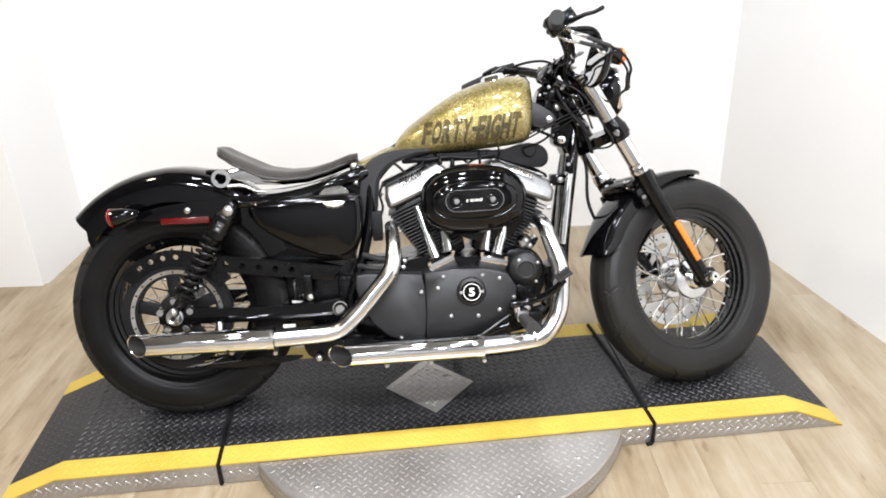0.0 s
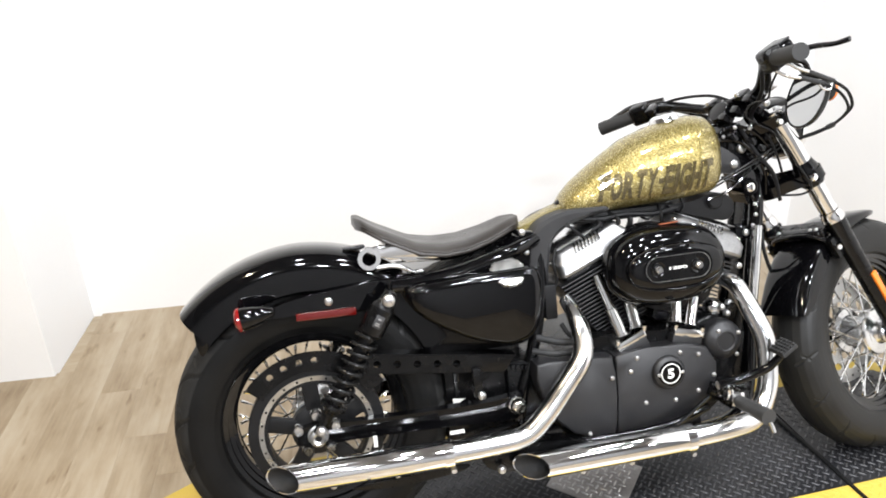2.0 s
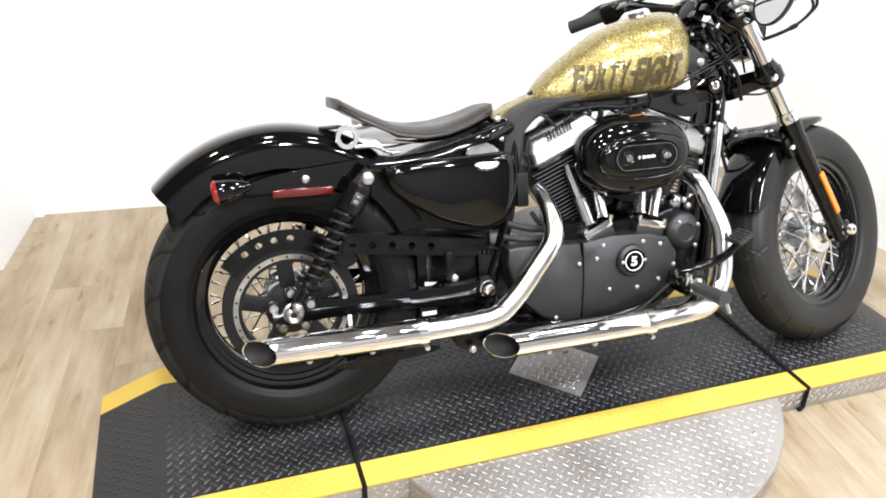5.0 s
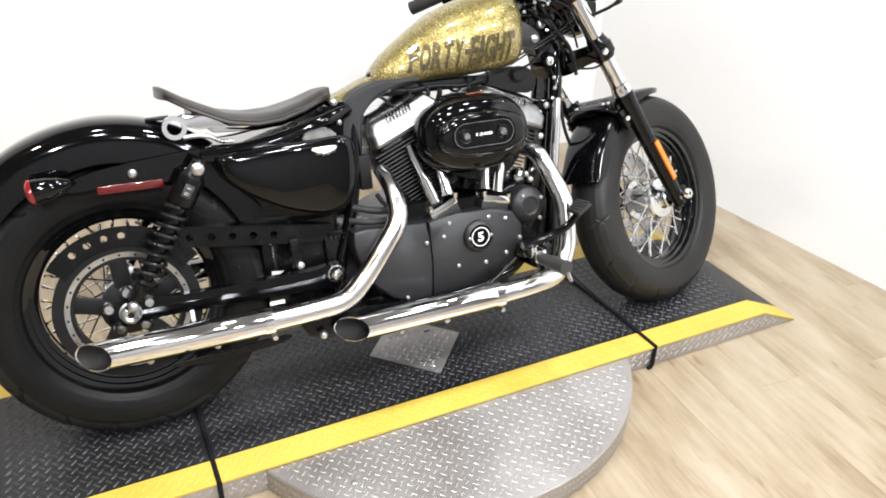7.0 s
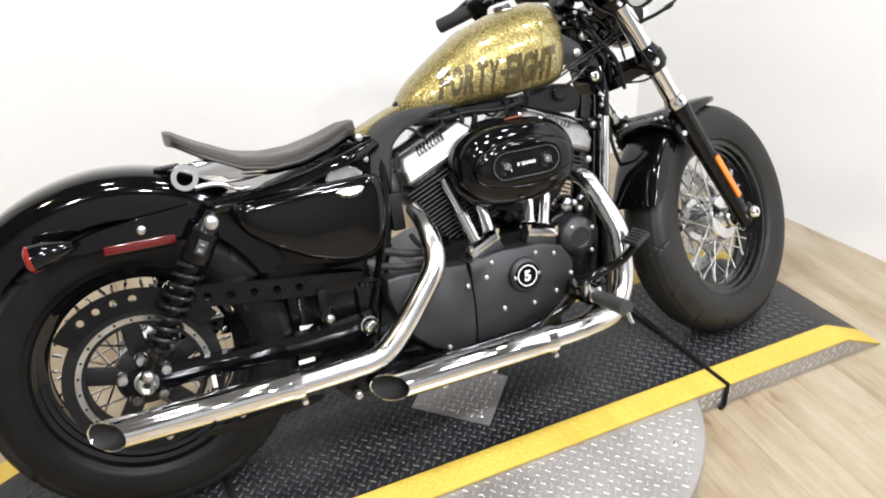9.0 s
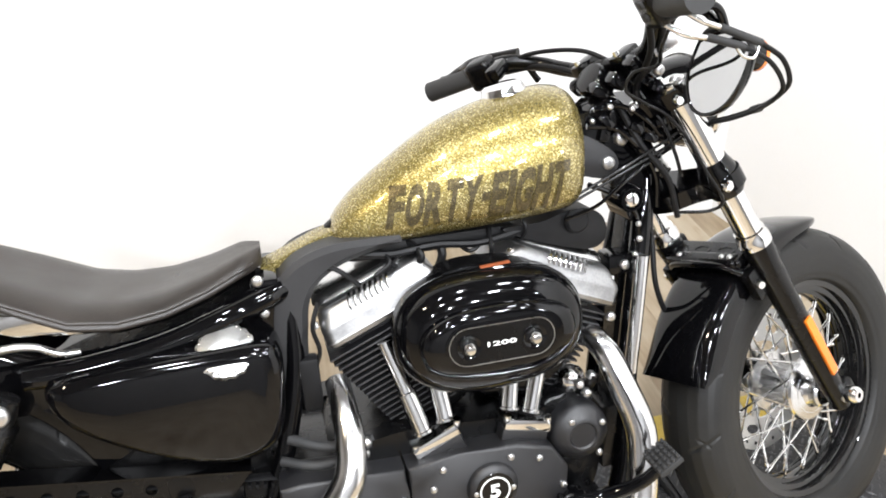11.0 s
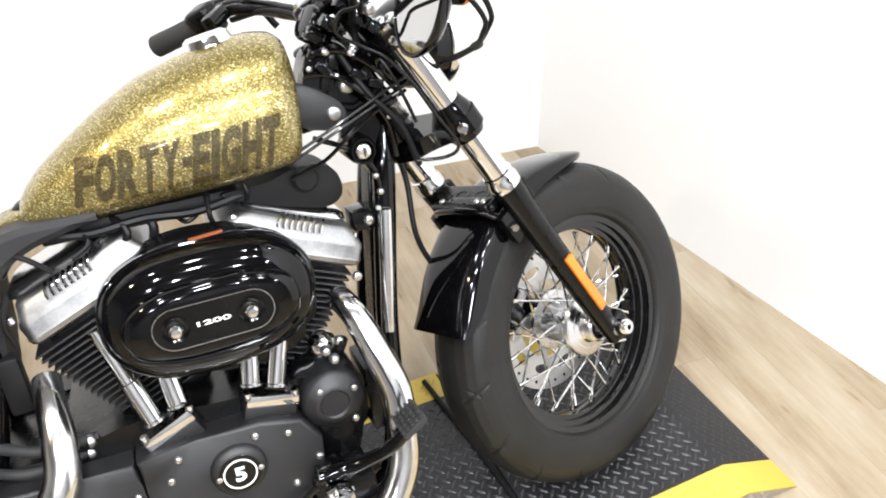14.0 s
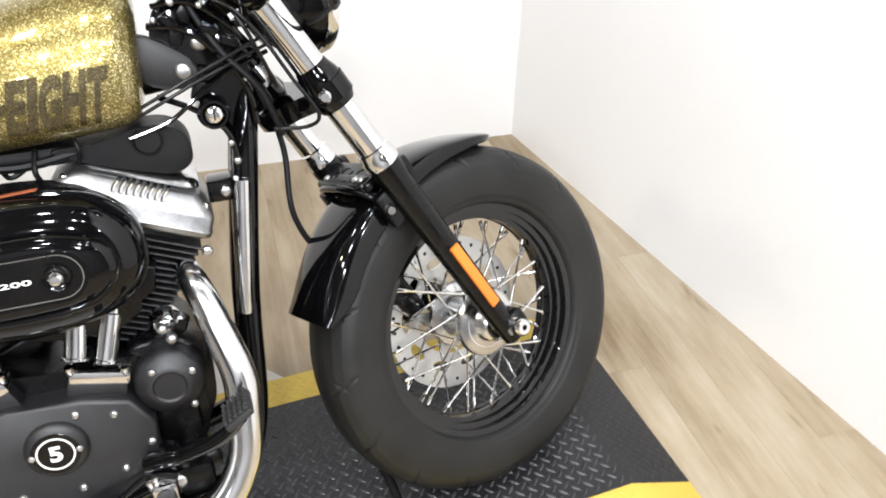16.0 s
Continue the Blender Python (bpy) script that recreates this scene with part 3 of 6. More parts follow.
# fenders: an arched section carried round the wheel
def fender(m, a0, a1, r_of, half, drop, taper=0.0, steps=40, heel=0.0):
    loops = []
    for k in range(steps + 1):
        f = k / steps
        a = radians(a0 + (a1 - a0) * f)
        r_top = float(np.interp(f, np.linspace(0, 1, len(r_of)), r_of))
        tail = max(0.0, (f - (1 - taper)) / taper) if taper else 0.0
        sec = []
        for inner in (0, 1):
            for i in range(21):
                t = -1 + 2 * i / 20
                t = t if not inner else -t
                ang = t * radians(97)
                hw = (half - 0.0035 * inner) * max(0.12, (1 - tail ** 5) ** 0.5)
                y = hw * math.copysign(abs(math.sin(ang)) ** 0.75, t)
                dr = drop * (1 - 0.86 * tail ** 0.9) * (1 - 0.75 * max(0.0, 1 - f / heel) ** 2.2 if heel else 1)
                r = r_top - 0.0035 * inner - dr * (1 - max(0, math.cos(ang)) ** 0.6)
                if abs(t) > 0.9:
                    r -= dr * 0.5 * (abs(t) - 0.9) / 0.1
                sec.append((r * math.cos(a), y, r * math.sin(a)))
        loops.append(sec)
    bm = rings(loops)
    bmesh.ops.transform(bm, matrix=m, verts=bm.verts)
    return bm


part("rear_fender", fender(Matrix.Translation((0, 0, 0.316)), 28, 132.5, [0.395, 0.405, 0.411, 0.411, 0.406, 0.398], 0.098, 0.062), GLOSS, bike, "glossy black bobbed rear fender")
front_fender = part("front_fender", fender(Matrix.Translation((0, 0, -0.385)), 133, 44.5, [0.335, 0.339, 0.341, 0.338, 0.333, 0.335], 0.0725, 0.034, 0.55, 44, 0.16), GLOSS, bike, "glossy black short front fender")
front_fender.matrix_basis = FORK

# fuel tank: narrow peanut shape
TX = [0.638, 0.642, 0.653, 0.676, 0.712, 0.766, 0.82, 0.88, 0.94, 0.985, 1.012, 1.027, 1.034]
TB = [0.730, 0.724, 0.721, 0.720, 0.720, 0.722, 0.724, 0.727, 0.731, 0.735, 0.739, 0.746, 0.775]
TT = [0.752, 0.762, 0.777, 0.800, 0.827, 0.863, 0.894, 0.915, 0.930, 0.934, 0.930, 0.920, 0.893]
TW = [0.030, 0.042, 0.052, 0.064, 0.076, 0.089, 0.099, 0.107, 0.111, 0.111, 0.106, 0.096, 0.071]


def tank_at(x):
    return [float(np.interp(x, TX, c)) for c in (TB, TT, TW)]


def tank_mesh():
    loops = []
    xs = curve_x(TX, 3)
    for x in xs:
        zb, zt, w = tank_at(x)
        zw = zb + 0.36 * (zt - zb)
        right = []
        for k in range(15):
            a = -math.pi / 2 + math.pi * k / 14
            if a < 0:
                y = w * abs(math.cos(a)) ** (2 / 3.2)
                z = zw - (zw - zb) * abs(math.sin(a)) ** (2 / 3.2)
            else:
                y = w * abs(math.cos(a)) ** 1.0
                z = zw + (zt - zw) * abs(math.sin(a)) ** (2 / 2.1)
            right.append((y, z))
        rake = 0.075 * min(1.0, max(0.0, (x - 0.90) / 0.12))
        loops.append([(x + rake * (z - 0.83), -y, z) for y, z in right] + [(x + rake * (z - 0.83), y, z) for y, z in right[::-1][1:-1]])
    return rings(loops)


def curve_x(xs, n):
    return [xs[i] + (xs[i + 1] - xs[i]) * k / n for i in range(len(xs) - 1) for k in range(n)] + [xs[-1]]


tank_bm = tank_mesh()
bmesh.ops.smooth_vert(tank_bm, verts=tank_bm.verts, factor=0.5, use_axis_x=True, use_axis_y=True, use_axis_z=True)
tank = part("fuel_tank", tank_bm, GOLD, bike, "gold metal-flake fuel tank", 60)

# seat: thin dished solo saddle
SX = [0.136, 0.152, 0.19, 0.27, 0.33, 0.39, 0.45, 0.50, 0.530]
SZ = [0.775, 0.772, 0.748, 0.708, 0.697, 0.699, 0.713, 0.731, 0.735]
SW = [0.066, 0.098, 0.122, 0.130, 0.124, 0.108, 0.088, 0.070, 0.042]


def seat_loops(thick=0.024):
    """Sections of the saddle: dished in the middle, rolled over at the edges."""
    loops = []
    n = len(curve_x(SX, 4))
    for k, x in enumerate(curve_x(SX, 4)):
        z, w = float(np.interp(x, SX, SZ)), float(np.interp(x, SX, SW))
        w *= 0.55 + 0.45 * min(1.0, math.sqrt(min(k, n - 1 - k) / 3.0 + 0.02))
        sec = []
        for i in range(36):
            a = 2 * math.pi * i / 36
            ca, sa = math.cos(a), math.sin(a)
            y = w * math.copysign(abs(ca) ** 0.8, ca)
            f = abs(y) / w
            dz = thick * 0.5 * math.copysign(abs(sa) ** 0.7, sa)
            roll = 0.008 * f * f - 0.030 * max(0.0, f - 0.62) ** 1.5 * 2.4
            sec.append((x, y, z - thick * 0.5 + dz + roll))
        loops.append(sec)
    return loops


seat_bm = rings(seat_loops())
bmesh.ops.smooth_vert(seat_bm, verts=seat_bm.verts, factor=0.5, use_axis_x=True, use_axis_y=True, use_axis_z=True)
seat = part("seat", seat_bm, LEATHER, bike, "thin black leather solo saddle", 60)
for i in (2, 16):
    edge = [Vector(loop[i]) + Vector((0, 0, -0.0005)) for loop in seat_loops()[3:-2]]
    part("piping", tube(edge, 0.0028, 8, 1), LEATHER, seat, "stitched leather welt")

# engine
def stacked(cx, levels, corner, n=6):
    """A soft-cornered block built up from rounded rectangles (height, length, width)."""
    loops = []
    for z, sx, sy in levels:
        c = min(corner, sx * 0.45, sy * 0.45)
        loop = []
        for qx, qy, a0 in ((1, 1, 0), (-1, 1, 90), (-1, -1, 180), (1, -1, 270)):
            for k in range(n + 1):
                a = radians(a0 + 90 * k / n)
                loop.append((cx + qx * (sx / 2 - c) + c * math.cos(a), qy * (sy / 2 - c) + c * math.sin(a), z))
        loops.append(loop)
    return rings(loops)


def cyl_pose(lean):
    return Matrix.Translation((0.835, 0, 0.27)) @ Matrix.Rotation(radians(lean), 4, "Y")


for lean in (-22.5, 22.5):
    m = cyl_pose(lean)
    core = part("cylinder", box(0, 0, 0.265, 0.125, 0.12, 0.21, 0.02, None), SATIN, bike, "black finned cylinder")
    core.matrix_basis = m
    part("head_core", box(0, 0, 0.315, 0.162, 0.13, 0.10, 0.02, None), SATIN, core)
    for k in range(17):
        s = 0.195 + 0.0098 * k
        part("fin", box(0, 0, s, 0.130 + 0.45 * (s - 0.195), 0.164, 0.0038, 0.018, None), WRINKLE, core)
    mid = 0.010 if lean < 0 else 0.0
    rocker = part("rocker_box", stacked(mid, ((0.364, 0.200 - mid, 0.150), (0.367, 0.212 - 2 * mid, 0.166), (0.371, 0.219 - 2 * mid, 0.178), (0.378, 0.222 - 2 * mid, 0.181), (0.381, 0.219 - 2 * mid, 0.178), (0.398, 0.217 - 2 * mid, 0.177), (0.403, 0.213 - 2 * mid, 0.173), (0.417, 0.186 - mid, 0.158), (0.424, 0.172, 0.148), (0.426, 0.164, 0.140)), 0.016), CAST, bike, "cast aluminium rocker box")
    rocker.matrix_basis = m
    part("gasket", box(0.0, 0.012, 0.4272, 0.140, 0.080, 0.0025, 0.001), SATIN, rocker)
    part("rocker_cover", stacked(0.0, ((0.4285, 0.160, 0.112), (0.432, 0.164, 0.116), (0.439, 0.158, 0.108), (0.444, 0.140, 0.086), (0.4455, 0.118, 0.06)), 0.020), SOFT_CHROME, rocker, "low chrome rocker cover")
    for k in range(8):
        rx = -0.030 + 0.0092 * k
        part("rib", tube([(rx, -0.086, 0.412), (rx, -0.083, 0.4185), (rx + 0.003, -0.078, 0.4255), (rx + 0.006, -0.068, 0.429)], 0.0029, 6, 3), CHROME, rocker)
    for bx in (-0.092, 0.092):
        part("rocker_bolt", lathe([(0, 0.009), (0.005, 0.009), (0.0065, 0.006), (0.0065, 0)], Matrix.Translation((bx, -0.070, 0.4085)), 12), CHROME, rocker)
    bolt((0.108, -0.083, 0.352), 0.008, 0.008, rocker)

part("crankcase", prism(rounded([(0.56, 0.36), (0.62, 0.42), (0.72, 0.44), (0.84, 0.43), (0.95, 0.43), (1.02, 0.38), (1.02, 0.28), (0.94, 0.20), (0.80, 0.17), (0.64, 0.18), (0.55, 0.25)]), 0.13, -0.12, 0.01), SATIN, bike, "black engine crankcase")
CAM = [(0.697, 0.398), (0.78, 0.406), (0.87, 0.403), (0.930, 0.386), (0.956, 0.345), (0.952, 0.285), (0.918, 0.238), (0.85, 0.219), (0.77, 0.211), (0.694, 0.207), (0.697, 0.24), (0.701, 0.30), (0.700, 0.36)]
SPROCKET = [(0.6935, 0.398), (0.61, 0.402), (0.54, 0.408), (0.508, 0.404), (0.505, 0.37), (0.520, 0.315), (0.548, 0.262), (0.588, 0.224), (0.635, 0.207), (0.6905, 0.206), (0.6935, 0.24), (0.6975, 0.30), (0.6965, 0.36)]
cam_cover = part("cam_cover", prism(CAM, -0.10, -0.164, 0.006), WRINKLE, bike, "textured black engine side cover", 50)
part("sprocket_cover", prism(SPROCKET, -0.09, -0.162, 0.006), WRINKLE, bike, "textured black sprocket cover", 50)
part("timer_cover", lathe([(0, 0.016), (0.030, 0.016), (0.038, 0.012), (0.041, 0.006), (0.041, 0)], along((0.827, -0.164, 0.341), OUT), 40), WRINKLE, cam_cover)
part("timer_disc", lathe([(0, 0.0004), (0.0305, 0.0004), (0.031, 0.0)], along((0.827, -0.18, 0.341), OUT), 40), GLOSS, cam_cover, "glossy black disc")
part("round_cover", lathe([(0, 0.0445), (0.021, 0.0445), (0.0235, 0.0475), (0.027, 0.0475), (0.031, 0.045), (0.043, 0.038), (0.048, 0.032), (0.049, 0.026), (0.049, 0)], along((0.985, -0.112, 0.39), OUT), 40), WRINKLE, bike, "round textured black cover")

# air cleaner
AIR = rounded([(0.702, 0.597), (0.717, 0.646), (0.769, 0.679), (0.85, 0.687), (0.935, 0.677), (0.982, 0.640), (0.994, 0.59), (0.975, 0.540), (0.921, 0.510), (0.835, 0.500), (0.758, 0.511), (0.712, 0.548)])
air = part("air_cleaner", pillow(AIR, -0.105, -0.186, 12, 4.2), GLOSS, bike, "glossy black oval air cleaner cover")
part("raised_face", pillow(rounded([(0.728, 0.597), (0.742, 0.565), (0.79, 0.548), (0.85, 0.546), (0.91, 0.551), (0.953, 0.572), (0.964, 0.600), (0.950, 0.631), (0.90, 0.649), (0.84, 0.652), (0.78, 0.646), (0.741, 0.626)], 5), -0.165, -0.2045, 12, 6.0), GLOSS, air)

# exhaust
part("rear_exhaust", tube([(0.614, -0.09, 0.528), (0.616, -0.13, 0.505), (0.617, -0.166, 0.468), (0.606, -0.192, 0.418), (0.555, -0.205, 0.358), (0.50, -0.213, 0.300), (0.452, -0.217, 0.266), (0.38, -0.219, 0.259), (0.27, -0.22, 0.257)], [0.019, 0.020, 0.0225, 0.024, 0.024, 0.024, 0.024, 0.0245, 0.025], 24), PIPE, bike, "chrome rear exhaust pipe")
part("front_exhaust", tube([(1.03, -0.06, 0.53), (1.046, -0.108, 0.510), (1.064, -0.142, 0.452), (1.079, -0.168, 0.392), (1.076, -0.183, 0.338), (1.064, -0.197, 0.270), (1.020, -0.215, 0.214), (0.95, -0.225, 0.203), (0.84, -0.228, 0.198)], [0.020, 0.021, 0.0235, 0.0245, 0.0245, 0.0245, 0.0245, 0.025, 0.0255], 24), PIPE, bike, "chrome front exhaust pipe")


def muffler(p, q, r):
    """A straight chrome can with a slash-cut mouth that opens outward."""
    p, q = Vector(p), Vector(q)
    d = (q - p).normalized()
    side = d.cross(Vector((0, 0, 1))).normalized()
    top = side.cross(d)
    L = (q - p).length
    turn = [2 * math.pi * k / 32 for k in range(32)]
    loops = []
    for s, rr, cut in ((0, r * 0.88, 0), (0.012, r, 0), (L * 0.5, r, 0), (L, r, 1), (L, r - 0.0022, 1), (L - 0.10, r - 0.004, 0)):
        loop = []
        for t in turn:
            v = math.cos(t) * side + math.sin(t) * top
            loop.append(p + d * (s + cut * 0.034 * v.y) + rr * v)
        loops.append(loop)
    return rings(loops)


def bore(p, q, r):
    p, q = Vector(p), Vector(q)
    d = (q - p).normalized()
    side = d.cross(Vector((0, 0, 1))).normalized()
    top = side.cross(d)
    L = (q - p).length
    loops = []
    for s, rr, cut in ((L - 0.003, r - 0.0028, 1), (L - 0.05, r - 0.0032, 0.3), (L - 0.095, r - 0.006, 0), (L - 0.095, 0.003, 0)):
        loop = []
        for k in range(32):
            v = math.cos(2 * math.pi * k / 32) * side + math.sin(2 * math.pi * k / 32) * top
            loop.append(p + d * (s + cut * 0.034 * v.y) + rr * v)
        loops.append(loop)
    return rings(loops, cap=False)


part("muffler_bore", bore((0.28, -0.22, 0.2575), (-0.085, -0.222, 0.262), 0.0305), SOOT_SHADE, bike, "sooty muffler bore")
part("muffler_bore", bore((0.845, -0.228, 0.198), (0.455, -0.232, 0.1985), 0.0305), SOOT_SHADE, bike, "sooty muffler bore")
part("rear_muffler", muffler((0.28, -0.22, 0.2575), (-0.085, -0.222, 0.262), 0.0305), CHROME, bike, "chrome slash-cut muffler")
part("front_muffler", muffler((0.845, -0.228, 0.198), (0.455, -0.232, 0.1985), 0.0305), CHROME, bike, "chrome slash-cut muffler")

# fork
for y in (-0.1, 0.1):
    fork_part("fork_tube", tube([(0, y, -0.02), (0, y, 0.30)], 0.0232, 24, 1), CHROME, None, "chrome fork tube")
    fork_part("fork_slider", lathe([(0, -0.41), (0.018, -0.41), (0.021, -0.36), (0.0225, -0.2), (0.0245, -0.05), (0.0265, -0.03), (0.0265, -0.012), (0.02, -0.01)], Matrix.Translation((0, y, 0)), 28), SATIN, None, "black fork slider")
    fork_part("fork_collar", lathe([(0.0265, -0.012), (0.0285, -0.01), (0.0285, 0.004), (0.026, 0.008), (0.026, 0.018), (0.0225, 0.02)], Matrix.Translation((0, y, 0)), 28), CHROME, None, "chrome collar on the fork slider")
part("steering_neck", tube([(1.196, 0, 0.738), (1.13, 0, 0.853)], 0.032, 20, 1), GLOSS, bike, "black steering neck")

# bars
def bar_z(y):
    """The bars sit a little lower on their left side."""
    return 0.006 if y < -0.1 else (-0.016 if y > 0.1 else 0.0)


bar_pts = [(-0.118, -0.335, 0.478), (-0.085, -0.25, 0.470), (-0.045, -0.185, 0.458), (-0.012, -0.145, 0.425), (-0.005, -0.10, 0.385), (-0.005, -0.05, 0.372), (-0.005, 0.05, 0.372)]
bar_pts += [(x, -y, z) for x, y, z in bar_pts[-3::-1]]
bar_pts[0], bar_pts[1] = (-0.138, -0.347, 0.480), (-0.098, -0.255, 0.471)
bar_pts[-1], bar_pts[-2] = (-0.118, 0.318, 0.472), (-0.085, 0.236, 0.464)
bar_pts = [(x, y, z + bar_z(y)) for x, y, z in bar_pts]
fork_part("handlebar", tube(bar_pts, 0.0127, 14, 6), SATIN, None, "black low handlebar")
for s in (-1, 1):
    g = [(-0.128, 0.318, 0.474 + bar_z(s)), (-0.085, 0.228, 0.4635 + bar_z(s))] if s > 0 else [(-0.148, -0.350, 0.482 + bar_z(s)), (-0.100, -0.256, 0.471 + bar_z(s))]
    fork_part("grip", tube([g[0], g[1]], [0.0185, 0.0175], 18, 1), GRIP, None, "black rubber handgrip")

# dark strips on the chrome heat shields, for the shade in slots
def shield_slot_shade(pts, r, away):
    pts = [p + Vector(away).normalized() * (r + 0.0002) for p in curve_points([Vector(p) for p in pts], 8)]
    return tube(pts, 0.0022, 6, 1)


front_slot = [(1.050, -0.116, 0.494), (1.064, -0.142, 0.452), (1.073, -0.157, 0.420), (1.079, -0.168, 0.392), (1.077, -0.178, 0.350)]
part("shield_slot_shade", shield_slot_shade(front_slot, 0.0230, (-0.35, -1, 0.1)), SOOT_SHADE, bike, "dark strip for the shade in a heat shield slot")
part("regulator_panel", prism([(1.152, 0.70), (1.132, 0.70), (1.118, 0.60), (1.098, 0.42), (1.078, 0.26), (1.098, 0.25), (1.12, 0.42)], 0.02, -0.02, 0.004), SATIN, bike, "black panel between the down tubes")

# frame
for y in (-0.055, 0.055):
    part("down_tube", tube([(1.165, y * 0.4, 0.77), (1.145, y * 0.8, 0.66), (1.115, y, 0.46), (1.09, y * 1.4, 0.25), (1.03, y * 1.9, 0.17), (0.85, y * 2, 0.15), (0.55, y * 2, 0.16), (0.48, y * 2, 0.25)], 0.0185, 14), GLOSS, bike, "black frame down tube")
# Polished rod added to give the right down tube its bright streak.
part("streak_rod", tube([(1.136, -0.068, 0.645), (1.126, -0.074, 0.58), (1.116, -0.078, 0.51), (1.107, -0.080, 0.445)], 0.0115, 14, 4), SOFT_CHROME, bike, "polished rod added for the bright streak on the frame down tube")
part("backbone", tube([(1.17, 0, 0.81), (0.95, 0, 0.782), (0.70, 0, 0.758), (0.62, 0, 0.715), (0.565, 0, 0.66)], 0.022, 16), SATIN, bike, "black frame backbone")

# side cover
SIDE = rounded([(0.226, 0.602), (0.243, 0.623), (0.33, 0.630), (0.44, 0.633), (0.518, 0.632), (0.538, 0.612), (0.538, 0.56), (0.530, 0.505), (0.510, 0.470), (0.47, 0.457), (0.425, 0.463), (0.36, 0.486), (0.29, 0.525), (0.243, 0.564)])
part("side_cover", pillow(SIDE, -0.085, -0.160, 14, 8.0), GLOSS, bike, "glossy black oil tank cover")

cap_bm = bmesh.new()
knurl = [[], [], [], []]
for k in range(72):
    a = 2 * math.pi * k / 72
    grip = 0.0016 if k % 4 < 2 else 0.0
    for ring, (r, h) in zip(knurl, ((0.0455 + grip, 0.0), (0.0455 + grip, 0.009), (0.040, 0.0125), (0.012, 0.0140))):
        ring.append((r * math.cos(a), r * math.sin(a), h))
rings(knurl, bm=cap_bm)
oil_cap = part("oil_cap", cap_bm, STEEL, bike, "round bright oil filler cap with a knurled edge", 50)
oil_cap.matrix_basis = along((0.464, -0.134, 0.622), (0.0, -0.85, 1.0)) @ Matrix.Scale(0.88, 4)
# Chrome beads stand for the dots of light along the cap's edge.
for k in range(30):
    a = 2 * math.pi * k / 30
    part("edge_glint", lathe([(0, 0.003), (0.0015, 0.0022), (0.0022, 0)], Matrix.Translation((0.0425 * math.cos(a), 0.0425 * math.sin(a), 0.0105)), 8), CHROME, oil_cap)


# ---- lettering ----
def letters(body, width, height, bold=0.0):
    """The body's outline as a mesh in x and z, fitted to a width and height, its lower left at 0."""
    cu = bpy.data.curves.new("letters", "FONT")
    cu.body, cu.offset, cu.resolution_u = body, bold, 3
    ob = bpy.data.objects.new("letters", cu)
    scene.collection.objects.link(ob)
    me = bpy.data.meshes.new_from_object(ob.evaluated_get(bpy.context.evaluated_depsgraph_get()))
    bpy.data.objects.remove(ob)
    bm = bmesh.new()
    bm.from_mesh(me)
    bpy.data.meshes.remove(me)
    xs, ys = [v.co.x for v in bm.verts], [v.co.y for v in bm.verts]
    x0, y0, kx, ky = min(xs), min(ys), width / (max(xs) - min(xs)), height / (max(ys) - min(ys))
    for v in bm.verts:
        v.co = ((v.co.x - x0) * kx, 0, (v.co.y - y0) * ky)
    return bm


WORD = (("F", 0.90), ("O", 1.0), ("R", 1.0), ("T", 0.92), ("Y", 0.98), ("-", 0.46), ("E", 0.86), ("I", 0.42), ("G", 1.0), ("H", 1.0), ("T", 0.92))
word, pen = bmesh.new(), 0.0
unit = 0.281 / (sum(w for _, w in WORD) + 0.07 * (len(WORD) - 1))
for sign, wide in WORD:
    tall = 0.066 if sign != "-" else 0.013
    glyph = letters(sign, wide * unit, tall, 0.05 if sign not in "-I" else 0.0)
    bmesh.ops.translate(glyph, vec=(pen, 0, 0.033 - tall / 2), verts=glyph.verts)
    word = merged(word, glyph)
    pen += (wide + 0.07) * unit
bmesh.ops.triangulate(word, faces=word.faces)
for cut in range(6):
    bmesh.ops.subdivide_edges(word, edges=[e for e in word.edges if e.calc_length() > 0.0045], cuts=1)
    bmesh.ops.triangulate(word, faces=word.faces)
from mathutils.bvhtree import BVHTree
skin = bmesh.new()
skin.from_mesh(tank.data)
tree = BVHTree.FromBMesh(skin)
for v in word.verts:
    x, z = 0.7125 + 0.963 * v.co.x + 0.22 * v.co.z, 0.751 + v.co.z * (0.94 + 0.5 * v.co.x) + 0.026 * v.co.x
    hit = tree.ray_cast(Vector((x, -0.5, z)), Vector((0, 1, 0)))
    v.co = (x, hit[0].y - 0.0026 if hit[0] else -0.1, z)
skin.free()
part("lettering", word, LETTER, tank, "worn dark brown block lettering", 80)


def flat_text(body, width, height, x, y, z, material, parent, bold=0.02, tilt=0.0):
    bm = letters(body, width, height, bold)
    bmesh.ops.translate(bm, vec=(-width / 2, 0, -height / 2), verts=bm.verts)
    bmesh.ops.rotate(bm, matrix=Matrix.Rotation(radians(tilt), 3, "Y"), verts=bm.verts)
    bmesh.ops.translate(bm, vec=(x, y, z), verts=bm.verts)
    return part("lettering", bm, material, parent)


# ---- air cleaner details ----
def stadium(cx, cz, hw, hh, n=12):
    out = []
    for k in range(n + 1):
        a = -math.pi / 2 + math.pi * k / n
        out.append((cx + hw - hh + hh * math.cos(a), cz + hh * math.sin(a)))
    for k in range(n + 1):
        a = math.pi / 2 + math.pi * k / n
        out.append((cx - hw + hh + hh * math.cos(a), cz + hh * math.sin(a)))
    return out


def ring_plate(outer, inner, y0, y1):
    loops = [[(x, y0, z) for x, z in outer], [(x, y1, z) for x, z in outer], [(x, y1, z) for x, z in inner], [(x, y0, z) for x, z in inner]]
    return rings(loops, cap=False, wrap=True)


